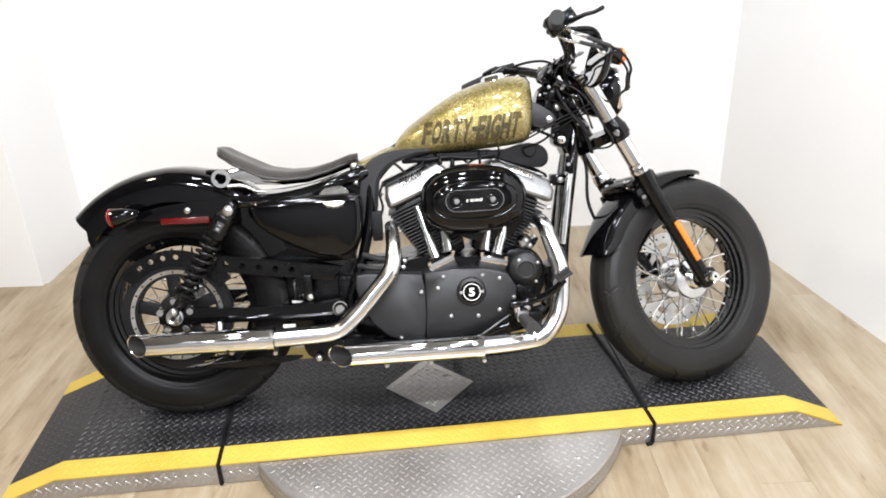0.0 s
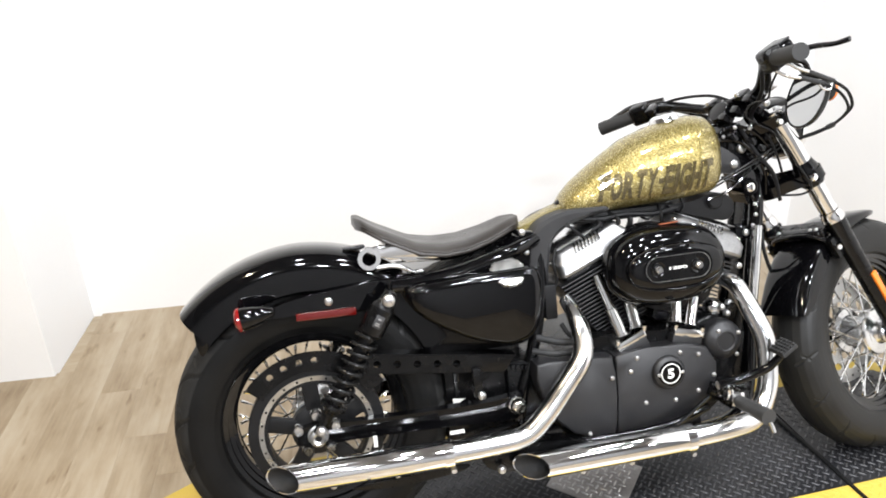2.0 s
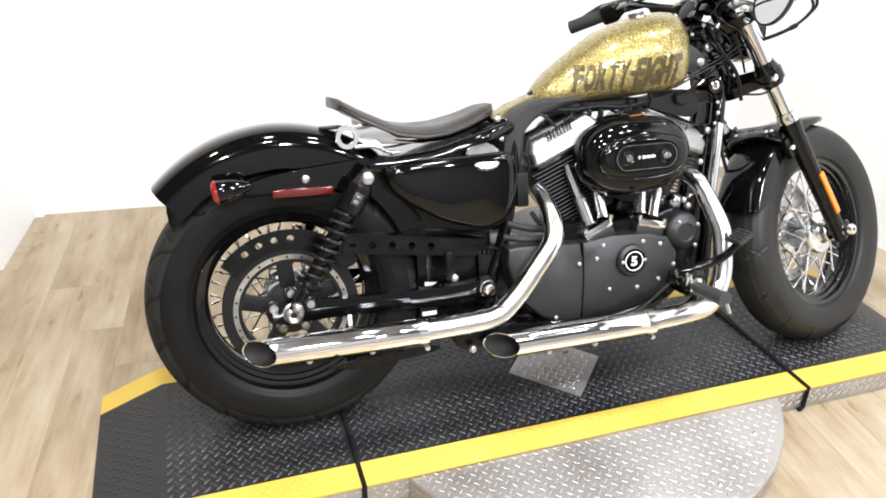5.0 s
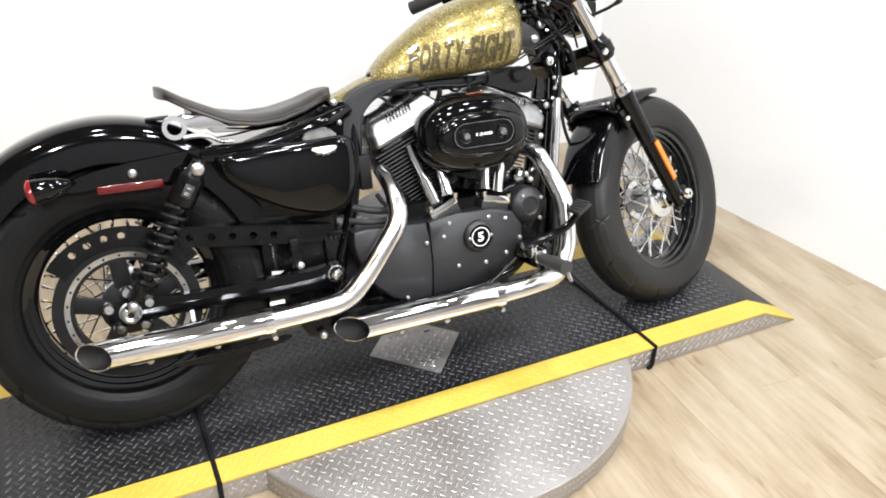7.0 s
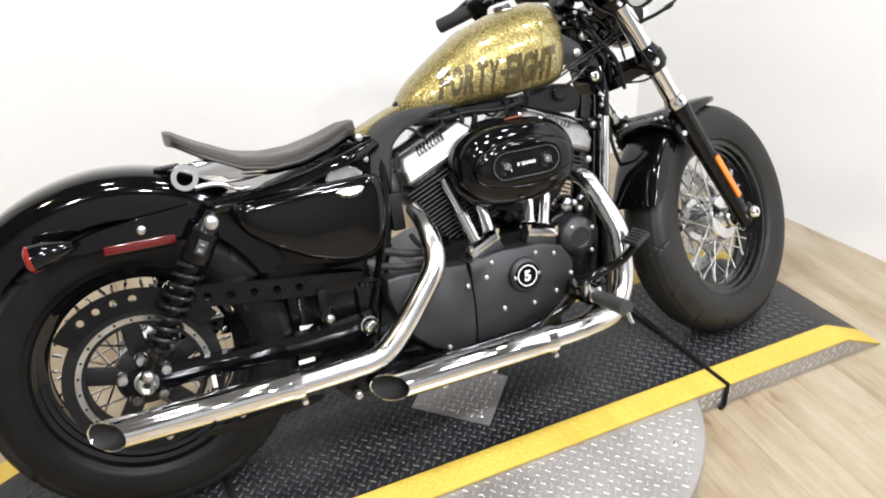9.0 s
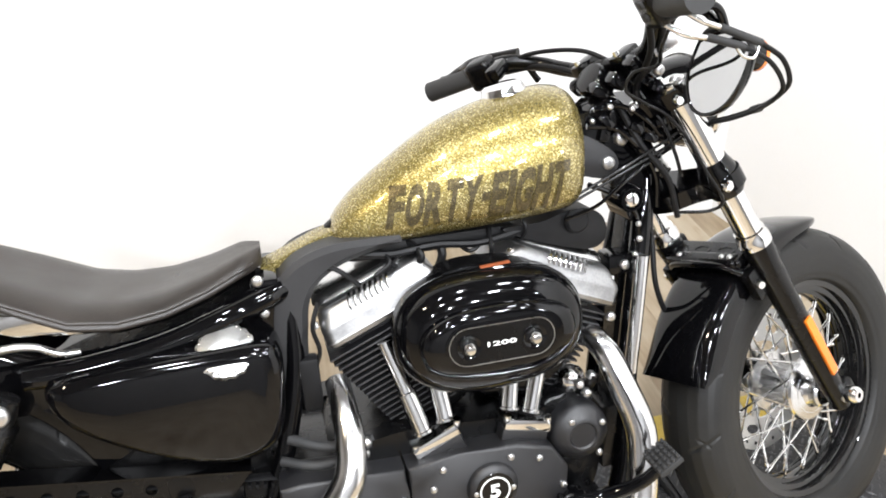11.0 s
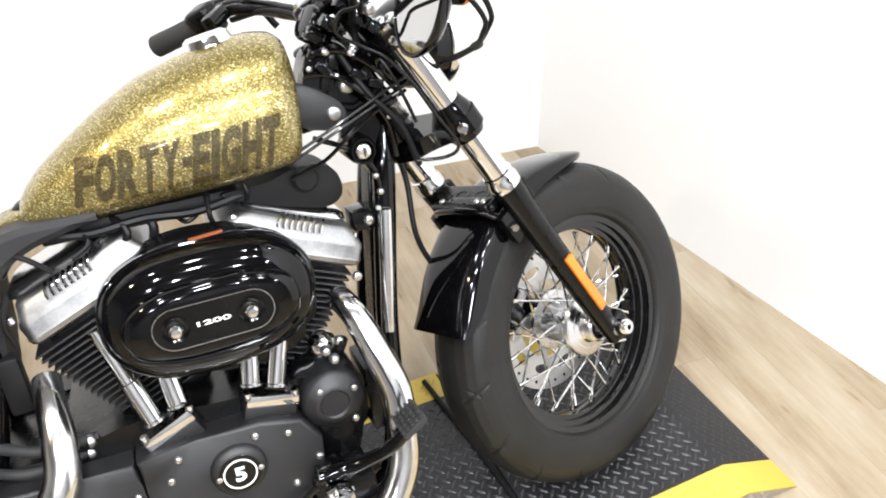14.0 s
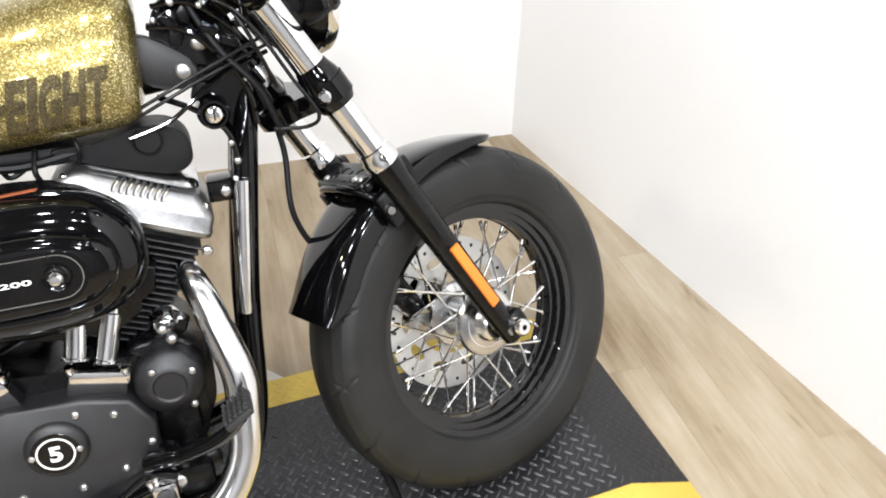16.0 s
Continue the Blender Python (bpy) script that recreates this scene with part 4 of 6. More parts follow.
AX, AZ = 0.845, 0.599
part("insert_rim", ring_plate(stadium(AX, AZ, 0.084, 0.034), stadium(AX, AZ, 0.080, 0.030), -0.190, -0.2062), GLOSS, air)
part("insert_edge", ring_plate(stadium(AX, AZ, 0.0792, 0.0292), stadium(AX, AZ, 0.0784, 0.0284), -0.19, -0.2064), STEEL, air, "thin bright line round the insert")
part("insert", prism(stadium(AX, AZ, 0.0783, 0.0283), -0.19, -0.2052), SATIN, air, "dark oval insert plate")
for bx in (0.795, 0.893):
    part("dish", lathe([(0.0, -0.003), (0.010, -0.003), (0.016, 0.001), (0.018, 0.0015)], along((bx, -0.2062, 0.599), OUT), 24), GLOSS, air)
    part("bolt", lathe([(0, 0.013), (0.006, 0.0125), (0.009, 0.009), (0.0105, 0.003), (0.0105, -0.003)], along((bx, -0.2062, 0.599), OUT), 16), CHROME, air, "chrome cover bolt")
flat_text("1200", 0.044, 0.0072, 0.844, -0.2066, 0.599, WHITE_INK, air, 0.03)
part("backing_plate", prism(rounded([(0.725, 0.60), (0.74, 0.65), (0.79, 0.685), (0.86, 0.69), (0.93, 0.675), (0.968, 0.63), (0.974, 0.57), (0.972, 0.51), (0.95, 0.482), (0.86, 0.476), (0.80, 0.495), (0.75, 0.535)]), -0.07, -0.118, 0.006), SATIN, air, "black backing plate")
part("stripe_mark", box(0.862, -0.132, 0.6905, 0.046, 0.010, 0.002, 0.0006, Matrix.Rotation(radians(-3), 4, "Y")), DULL_ORANGE, air, "small orange sticker on the top edge")
part("lower_ridge", tube([(0.733, -0.186, 0.588), (0.743, -0.194, 0.567), (0.785, -0.199, 0.552), (0.85, -0.200, 0.547), (0.91, -0.199, 0.552), (0.949, -0.194, 0.572), (0.960, -0.186, 0.592)], [0.003, 0.0045, 0.005, 0.005, 0.005, 0.0045, 0.003], 10), GLOSS, air, "raised glossy lip below the insert")
part("cover_bead", rings([[(0.848 + (x - 0.848) * f, y, 0.597 + (z - 0.597) * f) for x, z in AIR] for f, y in ((1.0, -0.124), (1.016, -0.126), (1.020, -0.131), (1.014, -0.136), (0.99, -0.138))], cap=False), GLOSS, air, "raised bead round the cover")
part("throttle_body", bevelled(box(0.838, -0.02, 0.60, 0.09, 0.13, 0.09), 0.015), SATIN, bike, "black throttle body between the cylinders")

# ---- engine side details ----
flat_text("5", 0.0165, 0.0245, 0.827, -0.1810, 0.341, WHITE_INK, cam_cover, 0.04)
part("dial_ring", lathe([(0.0222, 0.0), (0.0222, 0.0008), (0.0246, 0.0008), (0.0246, 0.0)], along((0.827, -0.1804, 0.341), OUT), 36), WHITE_INK, cam_cover, "white printed ring")
for x, z in ((0.751, 0.386), (0.734, 0.355), (0.687, 0.347), (0.768, 0.273), (0.844, 0.268), (0.904, 0.282), (0.860, 0.384), (0.907, 0.372), (0.946, 0.315), (0.624, 0.219)):
    bolt((x, -0.163, z), 0.0058, 0.006, cam_cover)
for x in (0.797, 0.857):
    bolt((x, -0.1795, 0.341), 0.0045, 0.003, cam_cover)
for x, z in ((0.966, 0.418), (1.018, 0.408), (1.012, 0.355)):
    bolt((x, -0.1565, z), 0.0055, 0.005)

for tops, block in (((((0.692, -0.09, 0.58), (0.733, -0.125, 0.434)), ((0.756, -0.085, 0.58), (0.770, -0.125, 0.448))), ((0.749, 0.435), 24)),
                           ((((0.900, -0.085, 0.58), (0.872, -0.125, 0.446)), ((0.955, -0.09, 0.58), (0.908, -0.125, 0.434))), ((0.898, 0.432), -14))):
    for p, q in tops:
        d = Vector(q) - Vector(p)
        part("pushrod_tube", lathe([(0, 0), (0.0125, 0), (0.0125, d.length * 0.55), (0.0152, d.length * 0.56), (0.0152, d.length * 0.97), (0.018, d.length * 0.975), (0.018, d.length), (0, d.length)], along(p, d), 18), CHROME, bike, "chrome pushrod tube")
    (bx, bz), tilt = block
    tip = Matrix.Rotation(radians(-tilt), 4, "Y")
    lifter = part("lifter_block", bevelled(box(bx, -0.122, bz - 0.012, 0.078, 0.048, 0.019, 0, tip), 0.004), CHROME, bike, "chrome lifter block")
    recess = Matrix.Translation((bx + 0.006 * (1 if tilt > 0 else -1), -0.1452, bz - 0.047)) @ tip
    part("housing_frame", ring_plate([(-0.026, -0.013), (0.026, -0.013), (0.022, 0.013), (-0.022, 0.013)], [(-0.020, -0.008), (0.020, -0.008), (0.017, 0.008), (-0.017, 0.008)], 0.003, -0.004), WRINKLE, bike, "raised edge of the lifter housing").matrix_basis = recess
    part("lifter_base", bevelled(box(bx + 0.008 * (1 if tilt > 0 else -1), -0.115, bz - 0.035, 0.078, 0.06, 0.036, 0, Matrix.Rotation(radians(-tilt), 4, "Y")), 0.006), WRINKLE, bike, "textured black lifter housing")
    for k in (-1, 1):
        part("lifter_bolt", lathe([(0, 0.014), (0.0055, 0.014), (0.0065, 0.010), (0.0065, 0)], along((bx + 0.034 * k, -0.14, bz - 0.006 + 0.034 * k * math.tan(radians(tilt))), (0, -0.4, 1)), 10), CHROME, lifter)

part("sender_cap", lathe([(0, 0.030), (0.012, 0.029), (0.021, 0.022), (0.025, 0.010), (0.025, 0.0)], along((0.992, -0.085, 0.452), (0.1, -0.6, 1)), 24), CHROME, bike, "chrome cap behind the round cover")
part("plate_corner", prism([(0.94, 0.545), (0.985, 0.560), (0.998, 0.553), (0.992, 0.520), (0.955, 0.498), (0.93, 0.50)], -0.07, -0.112, 0.004), SATIN, air, "black lower corner of the backing plate")
part("oil_pump", bevelled(box(0.985, -0.10, 0.30, 0.06, 0.07, 0.09), 0.012), SATIN, bike, "black oil pump housing")
part("gear_case", prism(rounded([(0.93, 0.43), (1.0, 0.445), (1.04, 0.40), (1.04, 0.33), (1.0, 0.28), (0.94, 0.30)]), -0.04, -0.115, 0.01), SATIN, bike, "black front gear case")
part("regulator", bevelled(box(1.075, -0.02, 0.32, 0.035, 0.10, 0.12), 0.006), SATIN, bike, "black finned regulator")
for x, y, z in ((1.0, -0.135, 0.455), (1.015, -0.12, 0.475), (0.99, -0.13, 0.47)):
    bolt((x, y, z), 0.008, 0.012)
part("oil_sender", tube([(1.0, -0.09, 0.44), (1.012, -0.12, 0.46), (1.02, -0.125, 0.478)], 0.01, 10), SATIN, bike)

# hoses and cables behind the rear pipe
for pts, r in ((((0.53, -0.10, 0.452), (0.585, -0.12, 0.438), (0.655, -0.11, 0.43)), 0.0085), (((0.515, -0.11, 0.423), (0.57, -0.13, 0.415), (0.65, -0.11, 0.412)), 0.0075), (((0.52, -0.09, 0.40), (0.58, -0.10, 0.40), (0.66, -0.09, 0.395)), 0.0085), (((0.60, -0.08, 0.47), (0.62, -0.10, 0.44), (0.70, -0.10, 0.40)), 0.006)):
    part("oil_hose", tube(pts, r, 10), GRIP, bike, "black rubber oil hose")
    bolt(Vector(pts[-1]) + Vector((-0.012, -0.006, 0)), r * 1.1, 0.01, d=(1, 0, 0))
part("transmission", bevelled(box(0.53, 0, 0.30, 0.16, 0.20, 0.20), 0.02), SATIN, bike, "black transmission case")
part("battery_box", bevelled(box(0.385, -0.02, 0.52, 0.25, 0.15, 0.17), 0.02), SATIN, bike, "black battery box")
part("inner_fender", prism(rounded([(0.24, 0.62), (0.34, 0.62), (0.36, 0.50), (0.36, 0.36), (0.33, 0.30), (0.325, 0.38), (0.31, 0.48), (0.27, 0.56)]), 0.09, -0.09, 0.004), SATIN, bike, "dark plastic inner fender")

part("gearbox_cover", bevelled(box(0.40, 0.02, 0.33, 0.20, 0.20, 0.26), 0.03), SATIN, bike, "black gearbox housing behind the swingarm")
part("left_primary", prism(rounded([(0.30, 0.30), (0.36, 0.38), (0.55, 0.41), (0.80, 0.41), (0.93, 0.37), (0.96, 0.28), (0.90, 0.20), (0.70, 0.17), (0.45, 0.18), (0.33, 0.22)]), 0.10, 0.16, 0.012), SATIN, bike, "black primary cover")
# dark trim that wraps the frame behind the rear cylinder
BAND = [(0.735, 0.734), (0.685, 0.730), (0.632, 0.721), (0.588, 0.700), (0.563, 0.668), (0.554, 0.622), (0.551, 0.57), (0.545, 0.50)]


def band(line, halfw, y0, y1):
    loops = []
    p = curve_points([(x, 0, z) for x, z in line], 6)
    for i, q in enumerate(p):
        d = (p[min(i + 1, len(p) - 1)] - p[max(i - 1, 0)]).normalized()
        nrm = Vector((-d.z, 0, d.x))
        w = float(np.interp(i / (len(p) - 1), np.linspace(0, 1, len(halfw)), halfw))
        loops.append([q + nrm * w + Vector((0, y0, 0)), q + nrm * w + Vector((0, y1 + 0.012, 0)), q + nrm * (w - 0.01) + Vector((0, y1, 0)), q - nrm * (w - 0.008) + Vector((0, y1, 0)), q - nrm * w + Vector((0, y1 + 0.01, 0)), q - nrm * w + Vector((0, y0, 0))])
    return rings(loops)


part("frame_cover", band(BAND, [0.006, 0.011, 0.018, 0.025, 0.029, 0.029, 0.026, 0.015], 0.05, -0.086), MATTE, bike, "dark grey plastic frame cover")
part("coil_lead", tube([(0.60, -0.08, 0.655), (0.588, -0.09, 0.62), (0.594, -0.09, 0.585), (0.588, -0.085, 0.56)], 0.0035, 8), PLASTIC, bike)
part("ignition_box", bevelled(box(0.575, -0.08, 0.53, 0.03, 0.03, 0.085), 0.006), PLASTIC, bike)
part("tank_tail", rings([[(x, -w, z), (x, -w, z + 0.012), (x, 0, z + 0.02), (x, w, z + 0.012), (x, w, z)] for x, z, w in ((0.525, 0.692, 0.027), (0.57, 0.709, 0.027), (0.61, 0.726, 0.027), (0.65, 0.738, 0.026))]), GOLD, bike, "narrow gold tail strip behind the tank")

# plug leads and hoses over the rocker boxes
for pts, r in ((((0.595, -0.06, 0.70), (0.63, -0.085, 0.705), (0.665, -0.09, 0.675)), 0.004), (((0.70, -0.05, 0.72), (0.715, -0.075, 0.70), (0.69, -0.085, 0.685)), 0.0035), (((0.745, -0.04, 0.725), (0.765, -0.07, 0.70), (0.745, -0.06, 0.668), (0.775, -0.05, 0.65)), 0.006), (((0.785, -0.03, 0.72), (0.80, -0.06, 0.70), (0.79, -0.05, 0.66)), 0.007), (((0.88, -0.05, 0.725), (0.877, -0.07, 0.70), (0.88, -0.06, 0.68)), 0.004), (((0.93, -0.06, 0.74), (0.935, -0.07, 0.72), (0.93, -0.06, 0.70)), 0.003)):
    part("lead", tube(pts, r, 8), PLASTIC, bike, "black rubber lead")

# ---- fuel cap and tank mounts ----
# the tank's open underside, with the loom and hose clipped along it
part("tank_tunnel", bevelled(box(0.79, 0.0, 0.712, 0.27, 0.105, 0.026, 0, None), 0.008), PLASTIC, tank, "black tunnel under the tank")
for pts, r in ((((0.66, -0.058, 0.716), (0.72, -0.062, 0.708), (0.79, -0.060, 0.712), (0.86, -0.062, 0.706), (0.93, -0.056, 0.714)), 0.0065),
               (((0.70, -0.045, 0.704), (0.722, -0.062, 0.690), (0.735, -0.055, 0.672)), 0.0035), (((0.742, -0.045, 0.704), (0.720, -0.060, 0.692), (0.712, -0.060, 0.680)), 0.003),
               (((0.83, -0.04, 0.704), (0.845, -0.060, 0.694), (0.868, -0.055, 0.704)), 0.0035)):
    part("loom", tube(pts, r, 8), PLASTIC, bike, "black wiring loom under the tank")
cap = part("fuel_cap", lathe([(0, 0.018), (0.026, 0.0172), (0.033, 0.013), (0.036, 0.004), (0.038, 0.0), (0.038, -0.02)], along((0.935, 0.008, 0.922), (-0.2, 0, 1)), 36), CHROME, tank, "chrome fuel cap")
part("tank_bracket", prism(rounded([(1.02, 0.800), (1.026, 0.848), (1.045, 0.852), (1.085, 0.828), (1.104, 0.806), (1.098, 0.786), (1.07, 0.780)], 4), -0.02, -0.052, 0.004), WRINKLE, bike, "dark tank mounting bracket")
bolt((1.085, -0.052, 0.803), 0.011, 0.006)
bolt((1.112, -0.04, 0.838), 0.012, 0.01)
part("coil_cover", prism(rounded([(0.90, 0.722), (0.96, 0.724), (1.01, 0.737), (1.048, 0.735), (1.072, 0.716), (1.075, 0.684), (1.052, 0.668), (1.01, 0.676), (0.96, 0.692), (0.92, 0.708)], 4), 0.02, -0.062, 0.005), PLASTIC, bike, "black coil cover under the tank")
part("coil_boss", lathe([(0, 0.008), (0.016, 0.008), (0.02, 0.004), (0.02, 0)], along((1.022, -0.065, 0.72), OUT), 20), PLASTIC, bike)
LOCK = along((1.114, -0.062, 0.744), OUT)
lock = part("ignition_lock", lathe([(0, 0.010), (0.014, 0.010), (0.0155, 0.016), (0.019, 0.016), (0.0215, 0.010), (0.023, 0.0), (0.023, -0.05)], LOCK, 28), GLOSS, bike, "black ignition lock with bright key barrel")
part("key_barrel", lathe([(0, 0.020), (0.008, 0.0195), (0.012, 0.017), (0.0140, 0.012), (0.0145, 0.008)], LOCK, 22), CHROME, lock, "bright key barrel")
# Dark bar that paints the shade in the keyhole.
part("key_slot_shade", box(1.114, -0.0822, 0.744, 0.0025, 0.001, 0.014), SOOT_SHADE, lock)
part("neck_gusset", prism(rounded([(1.07, 0.81), (1.11, 0.855), (1.15, 0.86), (1.172, 0.80), (1.168, 0.74), (1.145, 0.69), (1.125, 0.71), (1.11, 0.77)], 4), 0.04, -0.04, 0.006), GLOSS, bike, "black steering head gusset")
for k, pts in enumerate((((1.0, -0.07, 0.745), (1.10, -0.075, 0.79), (1.22, -0.06, 0.835)), ((1.0, -0.075, 0.755), (1.10, -0.08, 0.80), (1.21, -0.065, 0.845)))):
    part("control_cable", tube(pts, 0.0025, 8), SPRING, bike, "black control cable")
part("control_cable", tube([(1.10, -0.05, 0.90), (1.135, -0.065, 0.83), (1.18, -0.07, 0.77), (1.205, -0.06, 0.70)], 0.005, 8), PLASTIC, bike)
part("control_cable", tube([(1.13, -0.04, 0.93), (1.17, -0.07, 0.86), (1.19, -0.075, 0.81), (1.205, -0.07, 0.77)], 0.003, 8), SPRING, bike)
part("wiring_cover", prism(rounded([(1.048, 0.80), (1.052, 0.86), (1.07, 0.895), (1.105, 0.905), (1.13, 0.88), (1.12, 0.83), (1.09, 0.79)], 4), 0.03, -0.034, 0.008), GLOSS, bike, "black wiring cover ahead of the tank")
for p in ((1.10, -0.05, 0.775), (1.085, -0.036, 0.85), (1.10, -0.036, 0.875)):
    part("connector", bevelled(box(*p, 0.028, 0.022, 0.018, 0, Matrix.Rotation(radians(30 + 400 * p[0]), 4, "Y")), 0.004), SATIN, bike, "small black wiring connector")
part("engine_mount", bevelled(box(1.108, -0.025, 0.628, 0.045, 0.05, 0.034), 0.006), GLOSS, bike, "black front engine mount")
bolt((1.112, -0.051, 0.628), 0.009, 0.008)

# ---- rear of the bike ----
rear_strut = part("fender_strut", prism(rounded([(0.255, 0.628), (0.19, 0.640), (0.10, 0.634), (0.0, 0.624), (-0.055, 0.612), (-0.09, 0.598), (-0.055, 0.585), (0.02, 0.588), (0.10, 0.585), (0.16, 0.572), (0.215, 0.575), (0.25, 0.595)], 4), -0.085, -0.116, 0.006), GLOSS, bike, "black fender strut")
bolt((0.058, -0.116, 0.608), 0.0095, 0.006, rear_strut)
part("side_reflector", bevelled(box(0.050, -0.118, 0.581, 0.132, 0.008, 0.017, 0, Matrix.Rotation(radians(1.0), 4, "Y")), 0.003), REFLECT, rear_strut, "red side reflector")
for side in (-1, 1):
    sig = part("turn_signal", lathe([(0.0, 0.078), (0.008, 0.074), (0.017, 0.055), (0.023, 0.032), (0.0255, 0.01), (0.0255, 0.0), (0.0, 0.0)], along((-0.133, 0.158 * side, 0.603), (1, 0, 0.12)), 28), GLOSS, bike, "black bullet turn signal with red lens")
    part("lens", lathe([(0.0, -0.009), (0.014, -0.0085), (0.022, -0.006), (0.0262, -0.001), (0.0262, 0.005), (0.0, 0.005)], along((-0.133, 0.158 * side, 0.603), (1, 0, 0.12)), 28), RED, sig, "red plastic lens")
    part("stalk", tube([(-0.09, 0.15 * side, 0.60), (-0.085, 0.10 * side, 0.60)], 0.009, 10, 1), GLOSS, sig)

part("plate_bracket", prism(rounded([(-0.240, 0.575), (-0.205, 0.588), (-0.212, 0.53), (-0.222, 0.512), (-0.236, 0.518)], 3), 0.065, -0.065, 0.004), GLOSS, bike, "black bracket under the fender tip")


def shock(y):
    top, low = Vector((0.183, y, 0.607)), Vector((0.008, y, 0.338))
    d = (low - top).normalized()
    L = (low - top).length
    body = part("shock_absorber", lathe([(0, -0.018), (0.015, -0.018), (0.018, 0.0), (0.022, 0.016), (0.0285, 0.022), (0.0285, 0.080), (0.0255, 0.086), (0.018, 0.090), (0.0165, 0.10), (0.0165, L - 0.065), (0.029, L - 0.063), (0.030, L - 0.056), (0.018, L - 0.048), (0.012, L - 0.035), (0.013, L + 0.012), (0, L + 0.014)], along(top, d), 28), SATIN, bike, "black rear shock absorber with coil spring")
    m = along(top, d)
    turns, pts = 7.5, []
    n = int(turns * 14)
    for k in range(n + 1):
        a = 2 * math.pi * turns * k / n
        s = 0.090 + (L - 0.068 - 0.090) * k / n
        pts.append(m @ Vector((0.0265 * math.cos(a), 0.0265 * math.sin(a), s)))
    part("spring", tube(pts, 0.0044, 8, 1), SPRING, body, "black coil spring")
    face = -1 if y < 0 else 1
    tilt = Matrix.Rotation(math.atan2(d.x, d.z), 4, "Y")
    for along_s, wide, tall, ink in ((0.050, 0.019, 0.028, LUG), (0.044, 0.008, 0.003, STEEL), (0.054, 0.010, 0.002, STEEL), (0.058, 0.010, 0.002, STEEL)):
        lift = 0.0282 if ink is LUG else 0.0290
        part("decal", box(0, 0, 0, wide, 0.0012, tall, 0.0004), ink, body).matrix_basis = Matrix.Translation(top + d * along_s + Vector((0, face * lift, 0))) @ tilt
    bolt(low + Vector((0, 0.012 * (1 if y > 0 else -1), 0)), 0.0115, 0.012, body, d=(0, 1 if y > 0 else -1, 0))
    bolt(top + Vector((0, 0.018 * (1 if y > 0 else -1), 0)), 0.0145, 0.012, body, d=(0, 1 if y > 0 else -1, 0))
    return body


shock(-0.163)
shock(0.163)

for s in (-1, 1):
    arm = rings([[(x, s * (0.128 - t), z + h), (x, s * (0.128 + t), z + h), (x, s * (0.128 + t), z - h), (x, s * (0.128 - t), z - h)] for x, z, h, t in ((0.47, 0.305, 0.03, 0.014), (0.40, 0.304, 0.024, 0.014), (0.25, 0.308, 0.021, 0.013), (0.08, 0.313, 0.021, 0.012), (0.0, 0.316, 0.026, 0.011), (-0.045, 0.316, 0.017, 0.010))])
    part("swingarm", bevelled(arm, 0.006, 2), GLOSS, bike, "glossy black swingarm")
part("pivot_bolt", lathe([(0, 0.016), (0.012, 0.016), (0.016, 0.012), (0.0185, 0.004), (0.0185, 0.0), (0.021, 0.0), (0.021, -0.02)], along((0.458, -0.150, 0.312), OUT), 24), CHROME, bike, "chrome pivot bolt")
bolt((0.377, -0.142, 0.348), 0.010, 0.010)
part("peg_bracket", bevelled(box(0.372, -0.132, 0.375, 0.022, 0.014, 0.07), 0.004), SATIN, bike)
bolt((0.395, -0.20, 0.190), 0.010, 0.012)
part("exhaust_bracket", prism(rounded([(0.36, 0.245), (0.44, 0.235), (0.55, 0.225), (0.62, 0.205), (0.60, 0.175), (0.50, 0.17), (0.40, 0.175), (0.36, 0.20)], 4), -0.14, -0.185, 0.005), SATIN, bike, "black exhaust mounting bracket")
part("axle_nut", lathe([(0.007, 0.016), (0.013, 0.020), (0.018, 0.018), (0.020, 0.012), (0.020, 0.0), (0.023, -0.001), (0.023, -0.006)], along((0.0, -0.146, 0.316), OUT), 28, None), ALU, bike, "chrome rear axle nut")
# Dark plug for the shade inside the hollow nut.
part("axle_hole_shade", lathe([(0, 0.013), (0.0075, 0.013), (0.008, -0.02)], along((0.0, -0.146, 0.316), OUT), 16), SOOT_SHADE, bike)
for dx, dz in [(0.043 * math.sin(2 * math.pi * k / 5), 0.043 * math.cos(2 * math.pi * k / 5)) for k in range(5)]:
    part("pulley_bolt", lathe([(0, 0.016), (0.009, 0.016), (0.013, 0.010), (0.0145, 0.003), (0.0145, 0)], along((dx, -0.124, 0.316 + dz), OUT), 20), SOFT_CHROME, bike, "chrome pulley bolt")

part("warning_label", box(0.312, -0.1425, 0.270, 0.034, 0.0008, 0.009, 0, None), WHITE_INK, bike, "small white label on the swingarm")
part("axle_tag", box(0.123, -0.152, 0.284, 0.009, 0.004, 0.026, 0.001), WHITE_INK, bike, "small white tag behind the axle")
part("warning_mark", prism([(0.318, 0.312), (0.348, 0.327), (0.318, 0.331)], -0.0895, -0.0912), WHITE_INK, bike, "small white triangular mark")
# belt pulley, on the right side of the rear wheel
ZP = 0.098
pulley = part("belt_pulley", ring_plate([(0.153 * math.cos(a), 0.153 * math.sin(a)) for a in np.linspace(0, 2 * math.pi, 72, endpoint=False)], [(0.110 * math.cos(a), 0.110 * math.sin(a)) for a in np.linspace(0, 2 * math.pi, 72, endpoint=False)], -0.016, 0.016), PLASTIC, rw, "dark belt pulley with a bright machined ring")
pulley.matrix_basis = Matrix.Translation((0, 0, ZP)) @ Matrix.Rotation(radians(-90), 4, "X")
